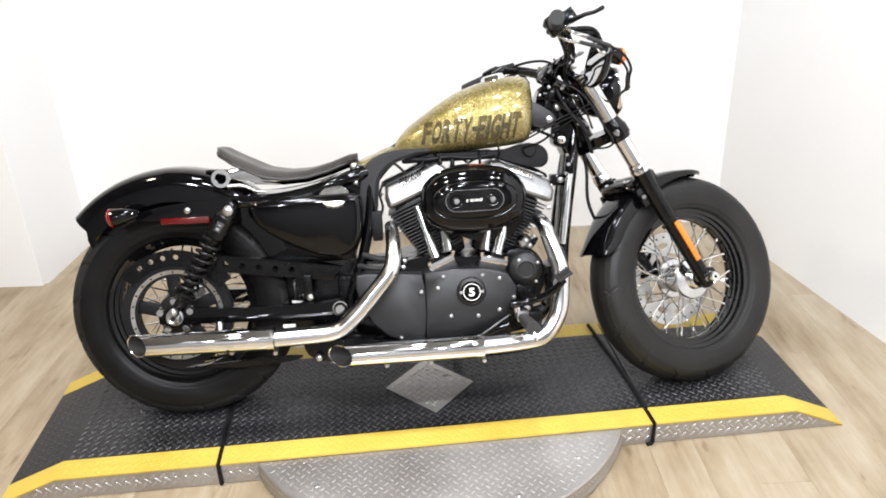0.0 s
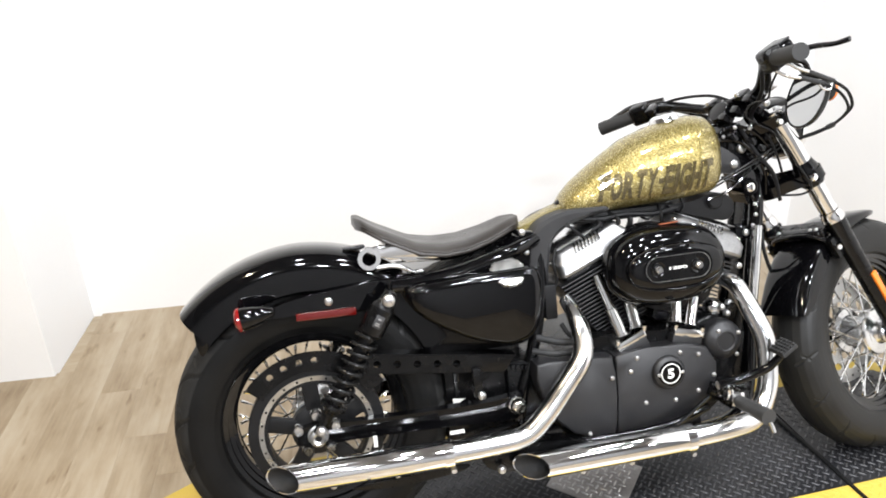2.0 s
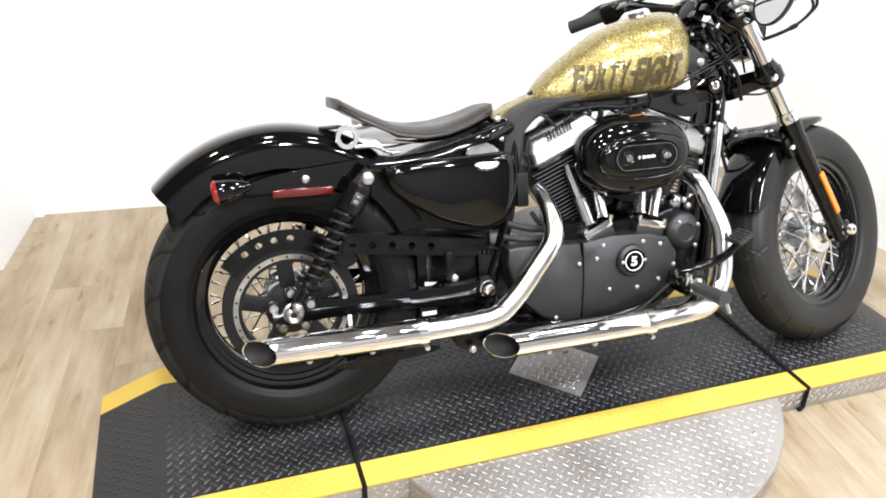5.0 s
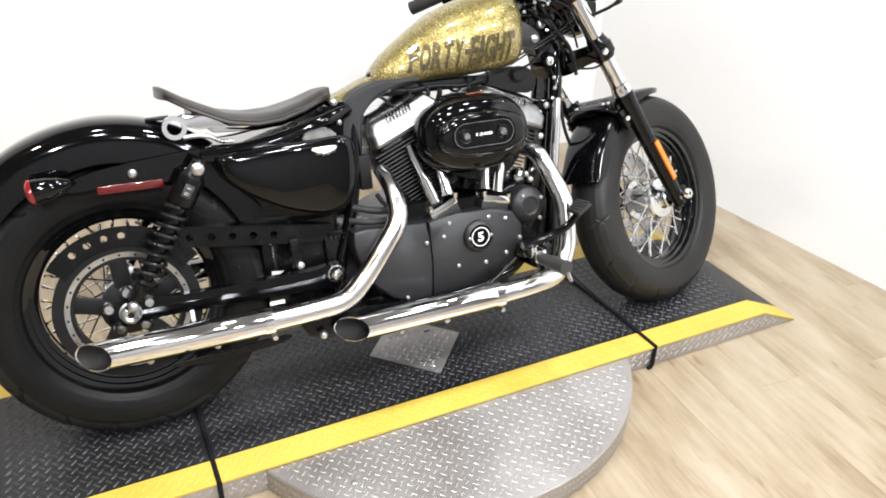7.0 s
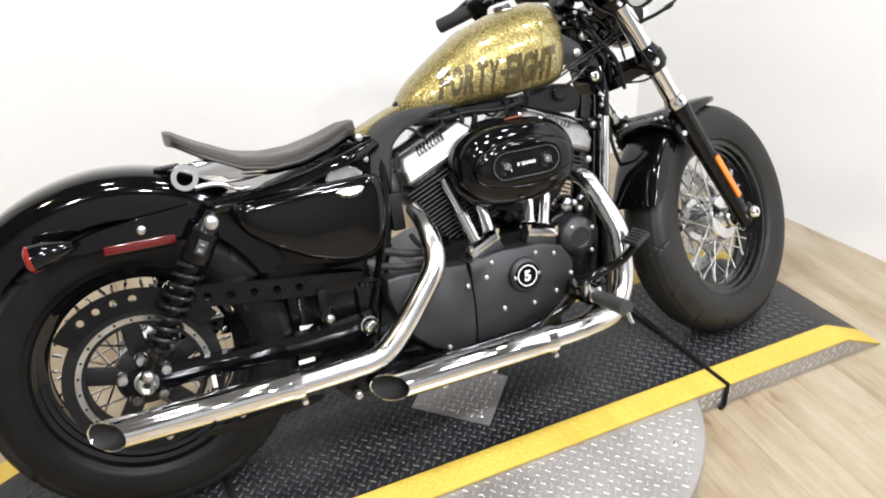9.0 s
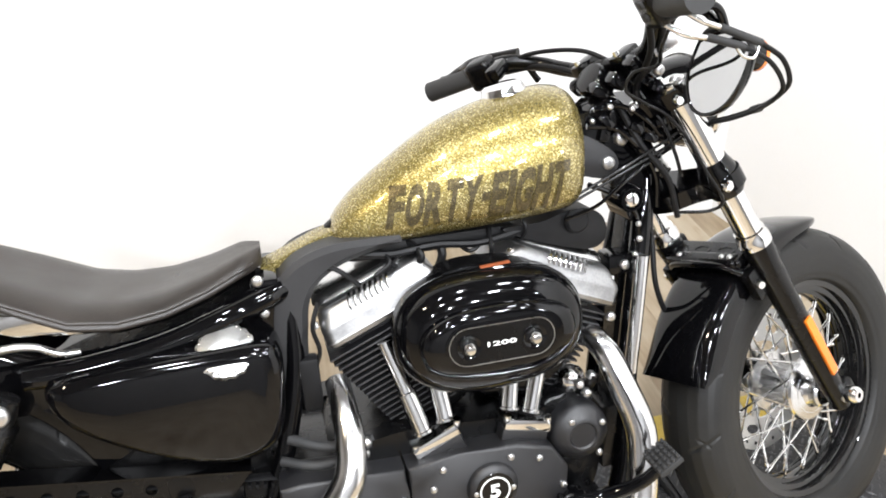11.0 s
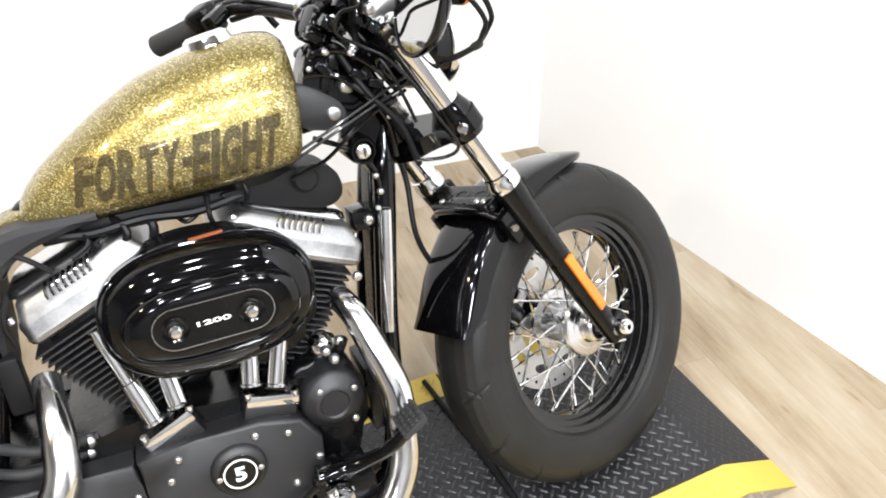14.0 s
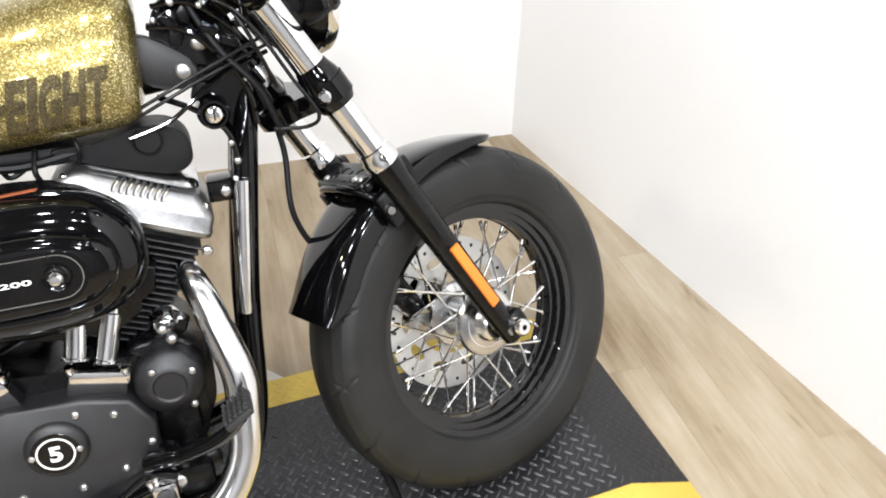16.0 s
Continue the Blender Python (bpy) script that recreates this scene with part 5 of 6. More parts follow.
part("machined_ring", lathe([(0.118, 0.0), (0.118, 0.0175), (0.129, 0.0190), (0.129, 0.0)], None, 72), STEEL, rw, "bright machined ring").matrix_basis = Matrix.Translation((0, 0, ZP))
for k in range(24):
    a = 2 * math.pi * k / 24
    part("rivet", lathe([(0, 0.0207), (0.0025, 0.0205), (0.003, 0.018)], Matrix.Translation((0.1235 * math.cos(a), 0.1235 * math.sin(a), ZP)), 8), SATIN, rw)
for k in range(5):
    a = 2 * math.pi * (k + 0.3) / 5
    arm = box(0.085, 0, ZP, 0.10, 0.036, 0.018, 0.005)
    bmesh.ops.rotate(arm, matrix=Matrix.Rotation(a, 3, "Z"), verts=arm.verts)
    part("pulley_arm", arm, PLASTIC, rw)
part("pulley_hub", lathe([(0, ZP + 0.012), (0.04, ZP + 0.012), (0.058, ZP + 0.006), (0.06, ZP - 0.015), (0, ZP - 0.015)], None, 36), PLASTIC, rw)
part("drive_belt", tube([(0.0, -0.10, 0.466), (0.25, -0.10, 0.43), (0.52, -0.10, 0.392)], 0.011, 8, 4, flat=0.35), PLASTIC, bike, "black toothed drive belt")
part("drive_belt", tube([(0.0, -0.10, 0.166), (0.25, -0.10, 0.21), (0.55, -0.10, 0.27)], 0.011, 8, 4, flat=0.35), PLASTIC, bike)
for k in range(9):
    part("belt_tooth", box(0.44 + 0.0115 * k, -0.10, 0.392 - 0.0015 * k, 0.005, 0.022, 0.008, 0.001), PLASTIC, bike)


def holed_strip(x0, x1, z_of, h, y, count, r):
    """A flat bar with round holes through it."""
    bm = bmesh.new()
    pitch = (x1 - x0) / count
    t = 0.006
    for k in range(count):
        cx = x0 + (k + 0.5) * pitch
        cz = z_of(cx)
        outer, inner = [], []
        for i in range(24):
            a = 2 * math.pi * i / 24
            ca, sa = math.cos(a), math.sin(a)
            f = min(pitch / 2 / max(abs(ca), 1e-6), h / 2 / max(abs(sa), 1e-6))
            ox = cx + ca * f
            outer.append((ox, z_of(ox) + sa * f))
            inner.append((cx + r * ca, cz + r * sa))
        rings([[(x, y, z) for x, z in outer], [(x, y + t, z) for x, z in outer], [(x, y + t, z) for x, z in inner], [(x, y, z) for x, z in inner]], cap=False, wrap=True, bm=bm)
    return bm


guard_z = lambda x: 0.452 - 0.142 * (x - 0.148)
guard = part("belt_guard", holed_strip(0.125, 0.352, guard_z, 0.045, -0.124, 5, 0.0085), SATIN, bike, "black belt guard with a row of round holes", 30)
part("guard_bar", prism([(0.352, guard_z(0.352) + 0.0225), (0.47, guard_z(0.47) + 0.018), (0.44, guard_z(0.44) - 0.022), (0.352, guard_z(0.352) - 0.0225)], -0.118, -0.124, 0.001), SATIN, guard)
part("guard_flange", prism([(0.115, guard_z(0.115) + 0.026), (0.47, guard_z(0.47) + 0.021), (0.47, guard_z(0.47) + 0.018), (0.115, guard_z(0.115) + 0.0225)], -0.085, -0.128), GLOSS, guard)
# curved hood of the guard over the pulley, with its own holes
hood = bmesh.new()
for k in range(1, 10):
    a0, a1 = radians(152 - 12 * k), radians(140 - 12 * k)
    am = (a0 + a1) / 2
    holed = 2 <= k <= 5
    outer, inner = [], []
    for i in range(16):
        t = 2 * math.pi * i / 16
        ct, stt = math.cos(t), math.sin(t)
        f = min(1 / max(abs(ct), 1e-6), 1 / max(abs(stt), 1e-6))
        aa, rr = am - ct * f * radians(6), 0.166 + stt * f * 0.022
        outer.append((rr * math.cos(aa), 0.313 + rr * math.sin(aa)))
        hr = 0.0075 if holed else 0.0005
        aa, rr = am - ct * hr / 0.168, 0.168 + stt * hr
        inner.append((rr * math.cos(aa), 0.313 + rr * math.sin(aa)))
    rings([[(x, -0.118, z) for x, z in outer], [(x, -0.112, z) for x, z in outer], [(x, -0.112, z) for x, z in inner], [(x, -0.118, z) for x, z in inner]], cap=False, wrap=True, bm=hood)
bmesh.ops.remove_doubles(hood, verts=hood.verts, dist=1e-5)
part("guard_hood", hood, SATIN, guard, "curved black hood with holes", 30)
part("lower_guard", prism(rounded([(0.06, 0.165), (0.16, 0.172), (0.30, 0.178), (0.34, 0.172), (0.30, 0.160), (0.15, 0.152)], 4), -0.115, -0.120, 0.001), SATIN, bike, "black lower belt guard")

# saddle fittings
turn36 = [2 * math.pi * k / 36 for k in range(36)]
loop_ring = part("docking_loop", ring_plate([(0.157 + 0.0255 * math.cos(a), 0.691 + 0.0255 * math.sin(a)) for a in turn36], [(0.157 + 0.0155 * math.cos(a), 0.691 + 0.0155 * math.sin(a)) for a in turn36], -0.104, -0.118), CHROME, bike, "bright chrome docking loop beside the saddle")
part("docking_arm", tube([(0.172, -0.112, 0.668), (0.20, -0.112, 0.669), (0.225, -0.112, 0.664), (0.25, -0.110, 0.650), (0.275, -0.108, 0.648)], [0.006, 0.0055, 0.005, 0.005, 0.004], 10), ALU, loop_ring)
part("docking_plate", prism([(0.168, 0.714), (0.185, 0.717), (0.24, 0.706), (0.30, 0.690), (0.345, 0.674), (0.30, 0.672), (0.25, 0.680), (0.205, 0.681), (0.182, 0.690)], -0.100, -0.110, 0.002), CHROME, loop_ring, "polished docking plate")
part("saddle_bracket", prism([(0.20, 0.70), (0.33, 0.682), (0.33, 0.662), (0.24, 0.668)], -0.08, -0.09, 0.002), CHROME, bike, "bright saddle bracket")
part("saddle_pan", rings([[(x, -w, z - 0.018), (x, w, z - 0.018), (x, w * 0.9, z - 0.03), (x, -w * 0.9, z - 0.03)] for x, z, w in zip([0.20, 0.23, 0.27, 0.33, 0.39, 0.45, 0.515], [0.735, 0.721, 0.704, 0.693, 0.695, 0.709, 0.73], [0.08, 0.105, 0.115, 0.110, 0.094, 0.074, 0.046])]), SATIN, bike, "black pan under the saddle")
part("fender_bolt_cover", bevelled(box(0.13, -0.05, 0.71, 0.05, 0.03, 0.008), 0.003), SATIN, bike)

# seat rails and rear frame
for s in (-1, 1):
    part("seat_rail", tube([(0.553, s * 0.07, 0.682), (0.525, s * 0.085, 0.675), (0.47, s * 0.10, 0.660), (0.38, s * 0.105, 0.635), (0.28, s * 0.108, 0.622), (0.20, s * 0.108, 0.622)], 0.018, 16), GLOSS, bike, "glossy black seat rail")
    part("rear_down_tube", tube([(0.56, s * 0.07, 0.66), (0.555, s * 0.08, 0.56), (0.53, s * 0.09, 0.45), (0.49, s * 0.10, 0.34), (0.47, s * 0.10, 0.25)], 0.015, 14), GLOSS, bike, "black rear frame tube")
part("frame_web", prism(rounded([(0.20, 0.640), (0.30, 0.640), (0.42, 0.66), (0.50, 0.69), (0.54, 0.70), (0.56, 0.67), (0.54, 0.62), (0.40, 0.60), (0.22, 0.60)], 4), 0.07, -0.085, 0.005), GLOSS, bike, "glossy black frame panel under the saddle")
bolt((0.519, -0.084, 0.703), 0.0085, 0.006)
bolt((0.523, -0.094, 0.657), 0.0072, 0.006)
part("tank_mount", bevelled(box(0.528, -0.045, 0.694, 0.04, 0.08, 0.020), 0.006), GLOSS, bike)

# exhaust clamps
for p, d, r in (((0.272, -0.2195, 0.2575), (-1, 0, 0), 0.0305), ((0.838, -0.228, 0.198), (-1, 0, 0.0), 0.0305)):
    c = part("exhaust_clamp", lathe([(r, -0.011), (r + 0.0014, -0.010), (r + 0.0014, 0.010), (r, 0.011)], along(p, d), 28), CHROME, bike, "chrome exhaust clamp")
    part("clamp_bolt", tube([Vector(p) + Vector((0.01, 0.02, -0.03)), Vector(p) + Vector((0.01, -0.01, -0.04))], 0.006, 8, 1), STEEL, c)
for x in (0.16, 0.02):
    bolt((x, -0.20, 0.222), 0.008, 0.01)
for x in (0.70, 0.58):
    bolt((x, -0.215, 0.16), 0.008, 0.01)

# ---- foot controls ----
part("peg_mount", bevelled(box(0.995, -0.14, 0.255, 0.05, 0.12, 0.05), 0.012), SATIN, bike, "black forward peg mount")
peg = part("foot_peg", tube([(0.957, -0.252, 0.276), (0.962, -0.30, 0.274), (0.967, -0.350, 0.272)], [0.0145, 0.0165, 0.0185], 18), PEG, bike, "dark grey rubber foot peg")
part("peg_clevis", bevelled(box(0.957, -0.228, 0.280, 0.034, 0.046, 0.034), 0.008), CHROME, peg, "chrome peg clevis")
part("peg_pin", lathe([(0, 0.012), (0.007, 0.011), (0.009, 0.006), (0.009, -0.02)], along((0.943, -0.236, 0.296), (-0.2, -0.4, 1)), 14), CHROME, peg, "chrome pivot pin")
part("feeler", tube([(0.968, -0.352, 0.262), (0.972, -0.360, 0.240)], 0.0048, 10, 1), CHROME, peg, "bright peg feeler bolt")
cap_ring = part("cylinder_cap", lathe([(0, 0.006), (0.015, 0.006), (0.0165, 0.009), (0.021, 0.008), (0.023, 0.002), (0.023, -0.02)], along((0.962, -0.176, 0.281), OUT), 28), GLOSS, bike, "glossy black brake cylinder cap with small rivets")
for k in range(9):
    a = radians(20 + 25 * k)
    part("rivet", lathe([(0, 0.0022), (0.0016, 0.0016), (0.0022, 0)], along((0.962 + 0.0188 * math.cos(a), -0.1845, 0.281 + 0.0188 * math.sin(a)), OUT), 8), CHROME, cap_ring)
arm = part("brake_pedal", tube([(0.935, -0.205, 0.305), (0.99, -0.217, 0.315), (1.04, -0.238, 0.34), (1.072, -0.252, 0.374)], [0.012, 0.0115, 0.0105, 0.009], 12), GLOSS, bike, "black brake pedal with ribbed pad")
padm = Matrix.Translation((1.070, -0.256, 0.388)) @ Matrix.Rotation(radians(-32), 4, "Y")
part("pedal_pad", bevelled(box(0, 0, 0, 0.042, 0.055, 0.010), 0.003), GRIP, arm, "ribbed rubber pad").matrix_basis = padm
for i in range(5):
    for j in range(5):
        part("pad_stud", box(-0.017 + 0.0085 * i, -0.022 + 0.011 * j, 0.0075, 0.005, 0.007, 0.005, 0.001), GRIP, arm).matrix_basis = padm
for x, y, z, r in ((0.945, -0.19, 0.30, 0.012), (0.98, -0.175, 0.285, 0.010), (0.972, -0.19, 0.26, 0.012), (1.0, -0.185, 0.30, 0.008)):
    bolt((x, y, z), r, 0.012)
part("master_cylinder", tube([(0.93, -0.165, 0.285), (0.99, -0.165, 0.265), (1.03, -0.165, 0.275)], 0.017, 14), SATIN, bike, "black rear brake cylinder")
part("brake_line", tube([(0.93, -0.17, 0.265), (0.80, -0.18, 0.195), (0.66, -0.18, 0.195), (0.52, -0.15, 0.22)], 0.005, 8), SATIN, bike)
part("stand", tube([(0.82, 0.12, 0.16), (0.80, 0.20, 0.10), (0.78, 0.31, 0.093)], 0.011, 12), SATIN, bike, "black side stand")
part("lower_rail", tube([(0.47, -0.13, 0.235), (0.60, -0.16, 0.205), (0.80, -0.165, 0.205), (0.93, -0.16, 0.235)], 0.010, 10), GLOSS, bike)
part("sump", bevelled(box(0.78, 0, 0.165, 0.34, 0.2, 0.06), 0.02), SATIN, bike)


# ---- front end ----
def clamp_outline():
    return rounded([(-0.045, -0.07), (-0.02, -0.125), (0.015, -0.132), (0.032, -0.105), (0.02, -0.07), (0.012, 0.0), (0.02, 0.07), (0.032, 0.105), (0.015, 0.132), (-0.02, 0.125), (-0.045, 0.07), (-0.07, 0.03), (-0.07, -0.03)], 4)


def clamp(z0, z1):
    out = clamp_outline()
    bm = rings([[(x, y, z0) for x, y in out], [(x, y, z1) for x, y in out]])
    return bevelled(bm, 0.006, 2, 50)


lower = fork_part("lower_clamp", clamp(0.113, 0.142), GLOSS, None, "glossy black lower fork clamp")
upper = fork_part("upper_clamp", clamp(0.285, 0.312), GLOSS, None, "glossy black upper fork clamp")
for y in (-0.1, 0.1):
    fork_part("clamp_collar", lathe([(0.0195, 0.100), (0.027, 0.101), (0.0305, 0.108), (0.032, 0.118), (0.032, 0.138), (0.030, 0.150), (0.0265, 0.160), (0.0245, 0.168), (0.0195, 0.170)], Matrix.Translation((0, y, 0)), 28), GLOSS, lower)
    fork_part("tube_cap", lathe([(0, 0.322), (0.016, 0.322), (0.0225, 0.317), (0.0233, 0.30)], Matrix.Translation((0, y, 0)), 24), CHROME, upper, "chrome fork tube cap")
    s = 1 if y > 0 else -1
    fork_part("clamp_bolt", lathe([(0, 0.012), (0.006, 0.012), (0.0095, 0.008), (0.0095, 0)], along((-0.022, y + 0.024 * s, 0.13), (-0.35, s, 0)), 14), CHROME, lower, "chrome clamp bolt")
    fork_part("clamp_bolt", lathe([(0, 0.010), (0.006, 0.010), (0.0085, 0.006), (0.0085, 0)], along((-0.025, y + 0.02 * s, 0.298), (-0.35, s, 0)), 14), CHROME, upper)
    # fender mount lugs and reflector on each leg
    fork_part("fender_lug", bevelled(box(-0.022, y - 0.012 * s, -0.075, 0.05, 0.022, 0.06), 0.007), SATIN, None, "black fender mount on the fork leg")
    fork_part("fender_lug", bevelled(box(0.028, y - 0.004 * s, -0.045, 0.016, 0.02, 0.045), 0.005), SATIN, None)
    fork_part("reflector", bevelled(box(0.0, y + 0.0245 * s, -0.252, 0.018, 0.007, 0.135), 0.003), ORANGE, None, "orange side reflector on the fork")
    fork_part("fender_bolt", lathe([(0, 0.009), (0.006, 0.009), (0.009, 0.005), (0.009, 0)], along((-0.036, y, -0.072), (-0.4, s, 0)), 14), CHROME, None, "chrome fender bolt")
fork_part("axle_pinch", bevelled(box(0.012, -0.1, -0.385, 0.05, 0.044, 0.04), 0.014, 3), SATIN, None, "black axle pinch at the fork foot")
fork_part("axle_pinch", bevelled(box(0.012, 0.1, -0.385, 0.05, 0.044, 0.04), 0.014, 3), SATIN, None)
axle = fork_part("axle_nut", lathe([(0.005, 0.014), (0.012, 0.014), (0.0155, 0.010), (0.0165, 0.0), (0.0165, -0.04)], along((0.008, -0.128, -0.385), OUT), 24), CHROME, None, "chrome front axle end")
fork_part("axle_core", lathe([(0, 0.008), (0.0055, 0.008)], along((0.008, -0.128, -0.385), OUT), 12), SATIN, axle)
fork_part("axle_spacer", tube([(0, -0.12, -0.385), (0, 0.12, -0.385)], 0.011, 14, 1), STEEL, None, "steel axle spacer")
part("hub_cap", lathe([(0.016, 0.080), (0.026, 0.080), (0.03, 0.076), (0.03, 0.055), (0.046, 0.053), (0.05, 0.048)], None, 32), SOFT_CHROME, fw, "polished hub flange")
part("hub_drum", lathe([(0.058, 0.050), (0.061, 0.046), (0.061, 0.034), (0.058, 0.030), (0.034, 0.028)], None, 36), SOFT_CHROME, fw)
# brake disc on the left side, with slots
disc_bm = bmesh.new()
for k in range(10):
    am = 2 * math.pi * k / 10
    outer, inner = [], []
    for i in range(24):
        t = 2 * math.pi * i / 24
        ct, stt = math.cos(t), math.sin(t)
        f = min(1 / max(abs(ct), 1e-6), 1 / max(abs(stt), 1e-6))
        aa, rr = am + ct * f * math.pi / 10, 0.113 + stt * f * 0.033
        outer.append((rr * math.cos(aa), rr * math.sin(aa)))
        aa, rr = am + ct * 0.2, 0.105 + stt * 0.010
        inner.append((rr * math.cos(aa), rr * math.sin(aa)))
    rings([[(x, y, -0.062) for x, y in outer], [(x, y, -0.057) for x, y in outer], [(x, y, -0.057) for x, y in inner], [(x, y, -0.062) for x, y in inner]], cap=False, wrap=True, bm=disc_bm)
bmesh.ops.remove_doubles(disc_bm, verts=disc_bm.verts, dist=1e-5)
part("brake_disc", disc_bm, DISC, fw, "slotted steel brake disc", 30)
for k in range(5):
    a = 2 * math.pi * k / 5
    arm_bm = box(0.062, 0, -0.0595, 0.05, 0.02, 0.006, 0.002)
    bmesh.ops.rotate(arm_bm, matrix=Matrix.Rotation(a, 3, "Z"), verts=arm_bm.verts)
    part("disc_arm", arm_bm, DISC, fw)
# Black caps on the disc face, for the shade in drilled holes.
for k in range(30):
    a = 2 * math.pi * (k + 0.5) / 30
    part("disc_hole_shade", lathe([(0, -0.0562), (0.0035, -0.0562), (0.0035, -0.0570)], Matrix.Translation((0.132 * math.cos(a), 0.132 * math.sin(a), 0)), 8), SATIN, fw)
fork_part("brake_caliper", bevelled(box(-0.055, 0.078, -0.285, 0.05, 0.05, 0.10), 0.014, 3), SATIN, None, "black front brake caliper")
fork_part("fender_brace", tube([(-0.03, -0.095, -0.07), (-0.045, -0.06, -0.032), (-0.05, 0.0, -0.022), (-0.045, 0.06, -0.032), (-0.03, 0.095, -0.07)], 0.0065, 12), GLOSS, None, "black fender brace")
fork_part("slider_yoke", bevelled(box(-0.03, 0.0, -0.03, 0.03, 0.15, 0.022), 0.009, 3), SATIN, None)
brace = fork_part("brace_plate", bevelled(box(-0.012, 0.0, -0.030, 0.056, 0.165, 0.016), 0.006, 3), SATIN, None, "black fork brace with oval recesses")
for y in (-0.040, 0.012, 0.058):
    fork_part("oval_recess", lathe([(0.0, -0.0006), (0.0095, -0.0004), (0.0105, 0.0012), (0.013, 0.0014), (0.0138, 0.0)], Matrix.Translation((-0.012, y, -0.022)) @ Matrix.Diagonal((0.85, 1.45, 1, 1)), 24), GLOSS, brace)
for y in (-0.062, -0.045, 0.05):
    fork_part("brace_bolt", lathe([(0, 0.005), (0.004, 0.005), (0.0055, 0.003), (0.0055, 0)], along((-0.030, y, -0.021), (0, 0, 1)), 12), STEEL, None)
fork_part("brake_hose", tube([(-0.03, 0.06, 0.12), (-0.06, 0.05, 0.06), (-0.115, 0.045, -0.02), (-0.12, 0.055, -0.11), (-0.085, 0.075, -0.22)], 0.005, 10), PLASTIC, None, "black front brake hose")

# headlamp
lampm = Matrix.Translation((0.058, 0, 0.250)) @ Matrix.Rotation(radians(117), 4, "Y") @ Matrix.Scale(1.02, 4)
head = fork_part("headlamp", lathe([(0, -0.045), (0.03, -0.042), (0.055, -0.025), (0.070, 0.005), (0.076, 0.035), (0.078, 0.05)], lampm, 44), GLOSS, None, "black round headlamp with chrome ring")
fork_part("headlamp_ring", lathe([(0.074, 0.046), (0.080, 0.046), (0.083, 0.054), (0.081, 0.064), (0.074, 0.067), (0.071, 0.060)], lampm, 44), CHROME, head, "chrome headlamp ring")
fork_part("reflector_bowl", lathe([(0, 0.015), (0.03, 0.02), (0.055, 0.035), (0.073, 0.058)], lampm, 36), ALU, head)
fork_part("headlamp_glass", lathe([(0, 0.072), (0.03, 0.070), (0.055, 0.065), (0.073, 0.058)], lampm, 36), GLASS, head, "clear headlamp glass")
fork_part("headlamp_mount", bevelled(box(0.05, 0, 0.290, 0.06, 0.05, 0.035), 0.008), GLOSS, None, "black headlamp mount")

# bars, controls
for s in (-1, 1):
    fork_part("riser", bevelled(box(-0.008, s * 0.046, 0.340, 0.034, 0.03, 0.066), 0.008), GLOSS, None, "black handlebar riser")
    fork_part("riser_clamp", bevelled(box(-0.005, s * 0.046, 0.380, 0.046, 0.032, 0.022), 0.008), GLOSS, None)
    fork_part("clamp_screw", lathe([(0, 0.008), (0.005, 0.008), (0.006, 0)], along((-0.018, s * 0.046, 0.390), (0, 0, 1)), 10), CHROME, None)
speedo = fork_part("speedometer", lathe([(0, -0.04), (0.022, -0.036), (0.030, -0.02), (0.033, 0.0), (0.033, 0.012), (0.030, 0.016), (0.0, 0.013)], Matrix.Translation((-0.045, 0, 0.368)) @ Matrix.Rotation(radians(-28), 4, "Y") @ Matrix.Scale(0.85, 4), 36), GLOSS, None, "black round speedometer")
fork_part("dial_glass", lathe([(0, 0.0165), (0.026, 0.0168), (0.029, 0.0158)], Matrix.Translation((-0.045, 0, 0.368)) @ Matrix.Rotation(radians(-28), 4, "Y") @ Matrix.Scale(0.85, 4), 30), GLOSS, speedo, "dark glass over the dial")
for s in (-1, 1):
    d = Vector((0.043, -s * 0.093, -0.0105)).normalized()
    base = Vector((-0.085, 0.228, 0.4635 + bar_z(s)) if s > 0 else (-0.100, -0.256, 0.471 + bar_z(s)))
    sw = fork_part("switch_housing", bevelled(box(0, 0, 0, 0.042, 0.05, 0.052, 0, None), 0.012, 3), SATIN, None, "black handlebar switch housing")
    q = d.to_track_quat("Y", "Z").to_matrix().to_4x4()
    sw.matrix_basis = FORK @ Matrix.Translation(base + d * 0.02) @ q
    for k, (dx, dz) in enumerate(((-0.021, 0.012), (-0.021, -0.006), (-0.012, -0.021))):
        part("switch_button", bevelled(box(dx, -0.004 + 0.006 * k, dz, 0.008, 0.016, 0.011), 0.003), GRIP, sw)
    perch = fork_part("lever_perch", bevelled(box(0.026, 0, 0.004, 0.05, 0.026, 0.026), 0.008), GLOSS, None, "black lever perch")
    perch.matrix_basis = FORK @ Matrix.Translation(base + d * 0.062) @ q
    fork_part("lever", tube([base + d * 0.06 + Vector((0.045, 0, 0.0)), (-0.050, s * 0.25, 0.462), (-0.048, s * 0.31, 0.456), (-0.054, s * 0.357, 0.449), (-0.050, s * 0.388, 0.447)], [0.010, 0.010, 0.0075, 0.0065, 0.0075], 12, flat=0.75), SATIN, None, "black hand lever")
    if s < 0:
        mc = fork_part("brake_reservoir", bevelled(box(0.040, 0.004, -0.002, 0.050, 0.066, 0.030), 0.008, 3), GLOSS, None, "black brake fluid reservoir")
        mc.matrix_basis = FORK @ Matrix.Translation(base + d * 0.055) @ q
        part("reservoir_lid", bevelled(box(0.040, 0.004, 0.0155, 0.048, 0.064, 0.006), 0.002), SATIN, mc)

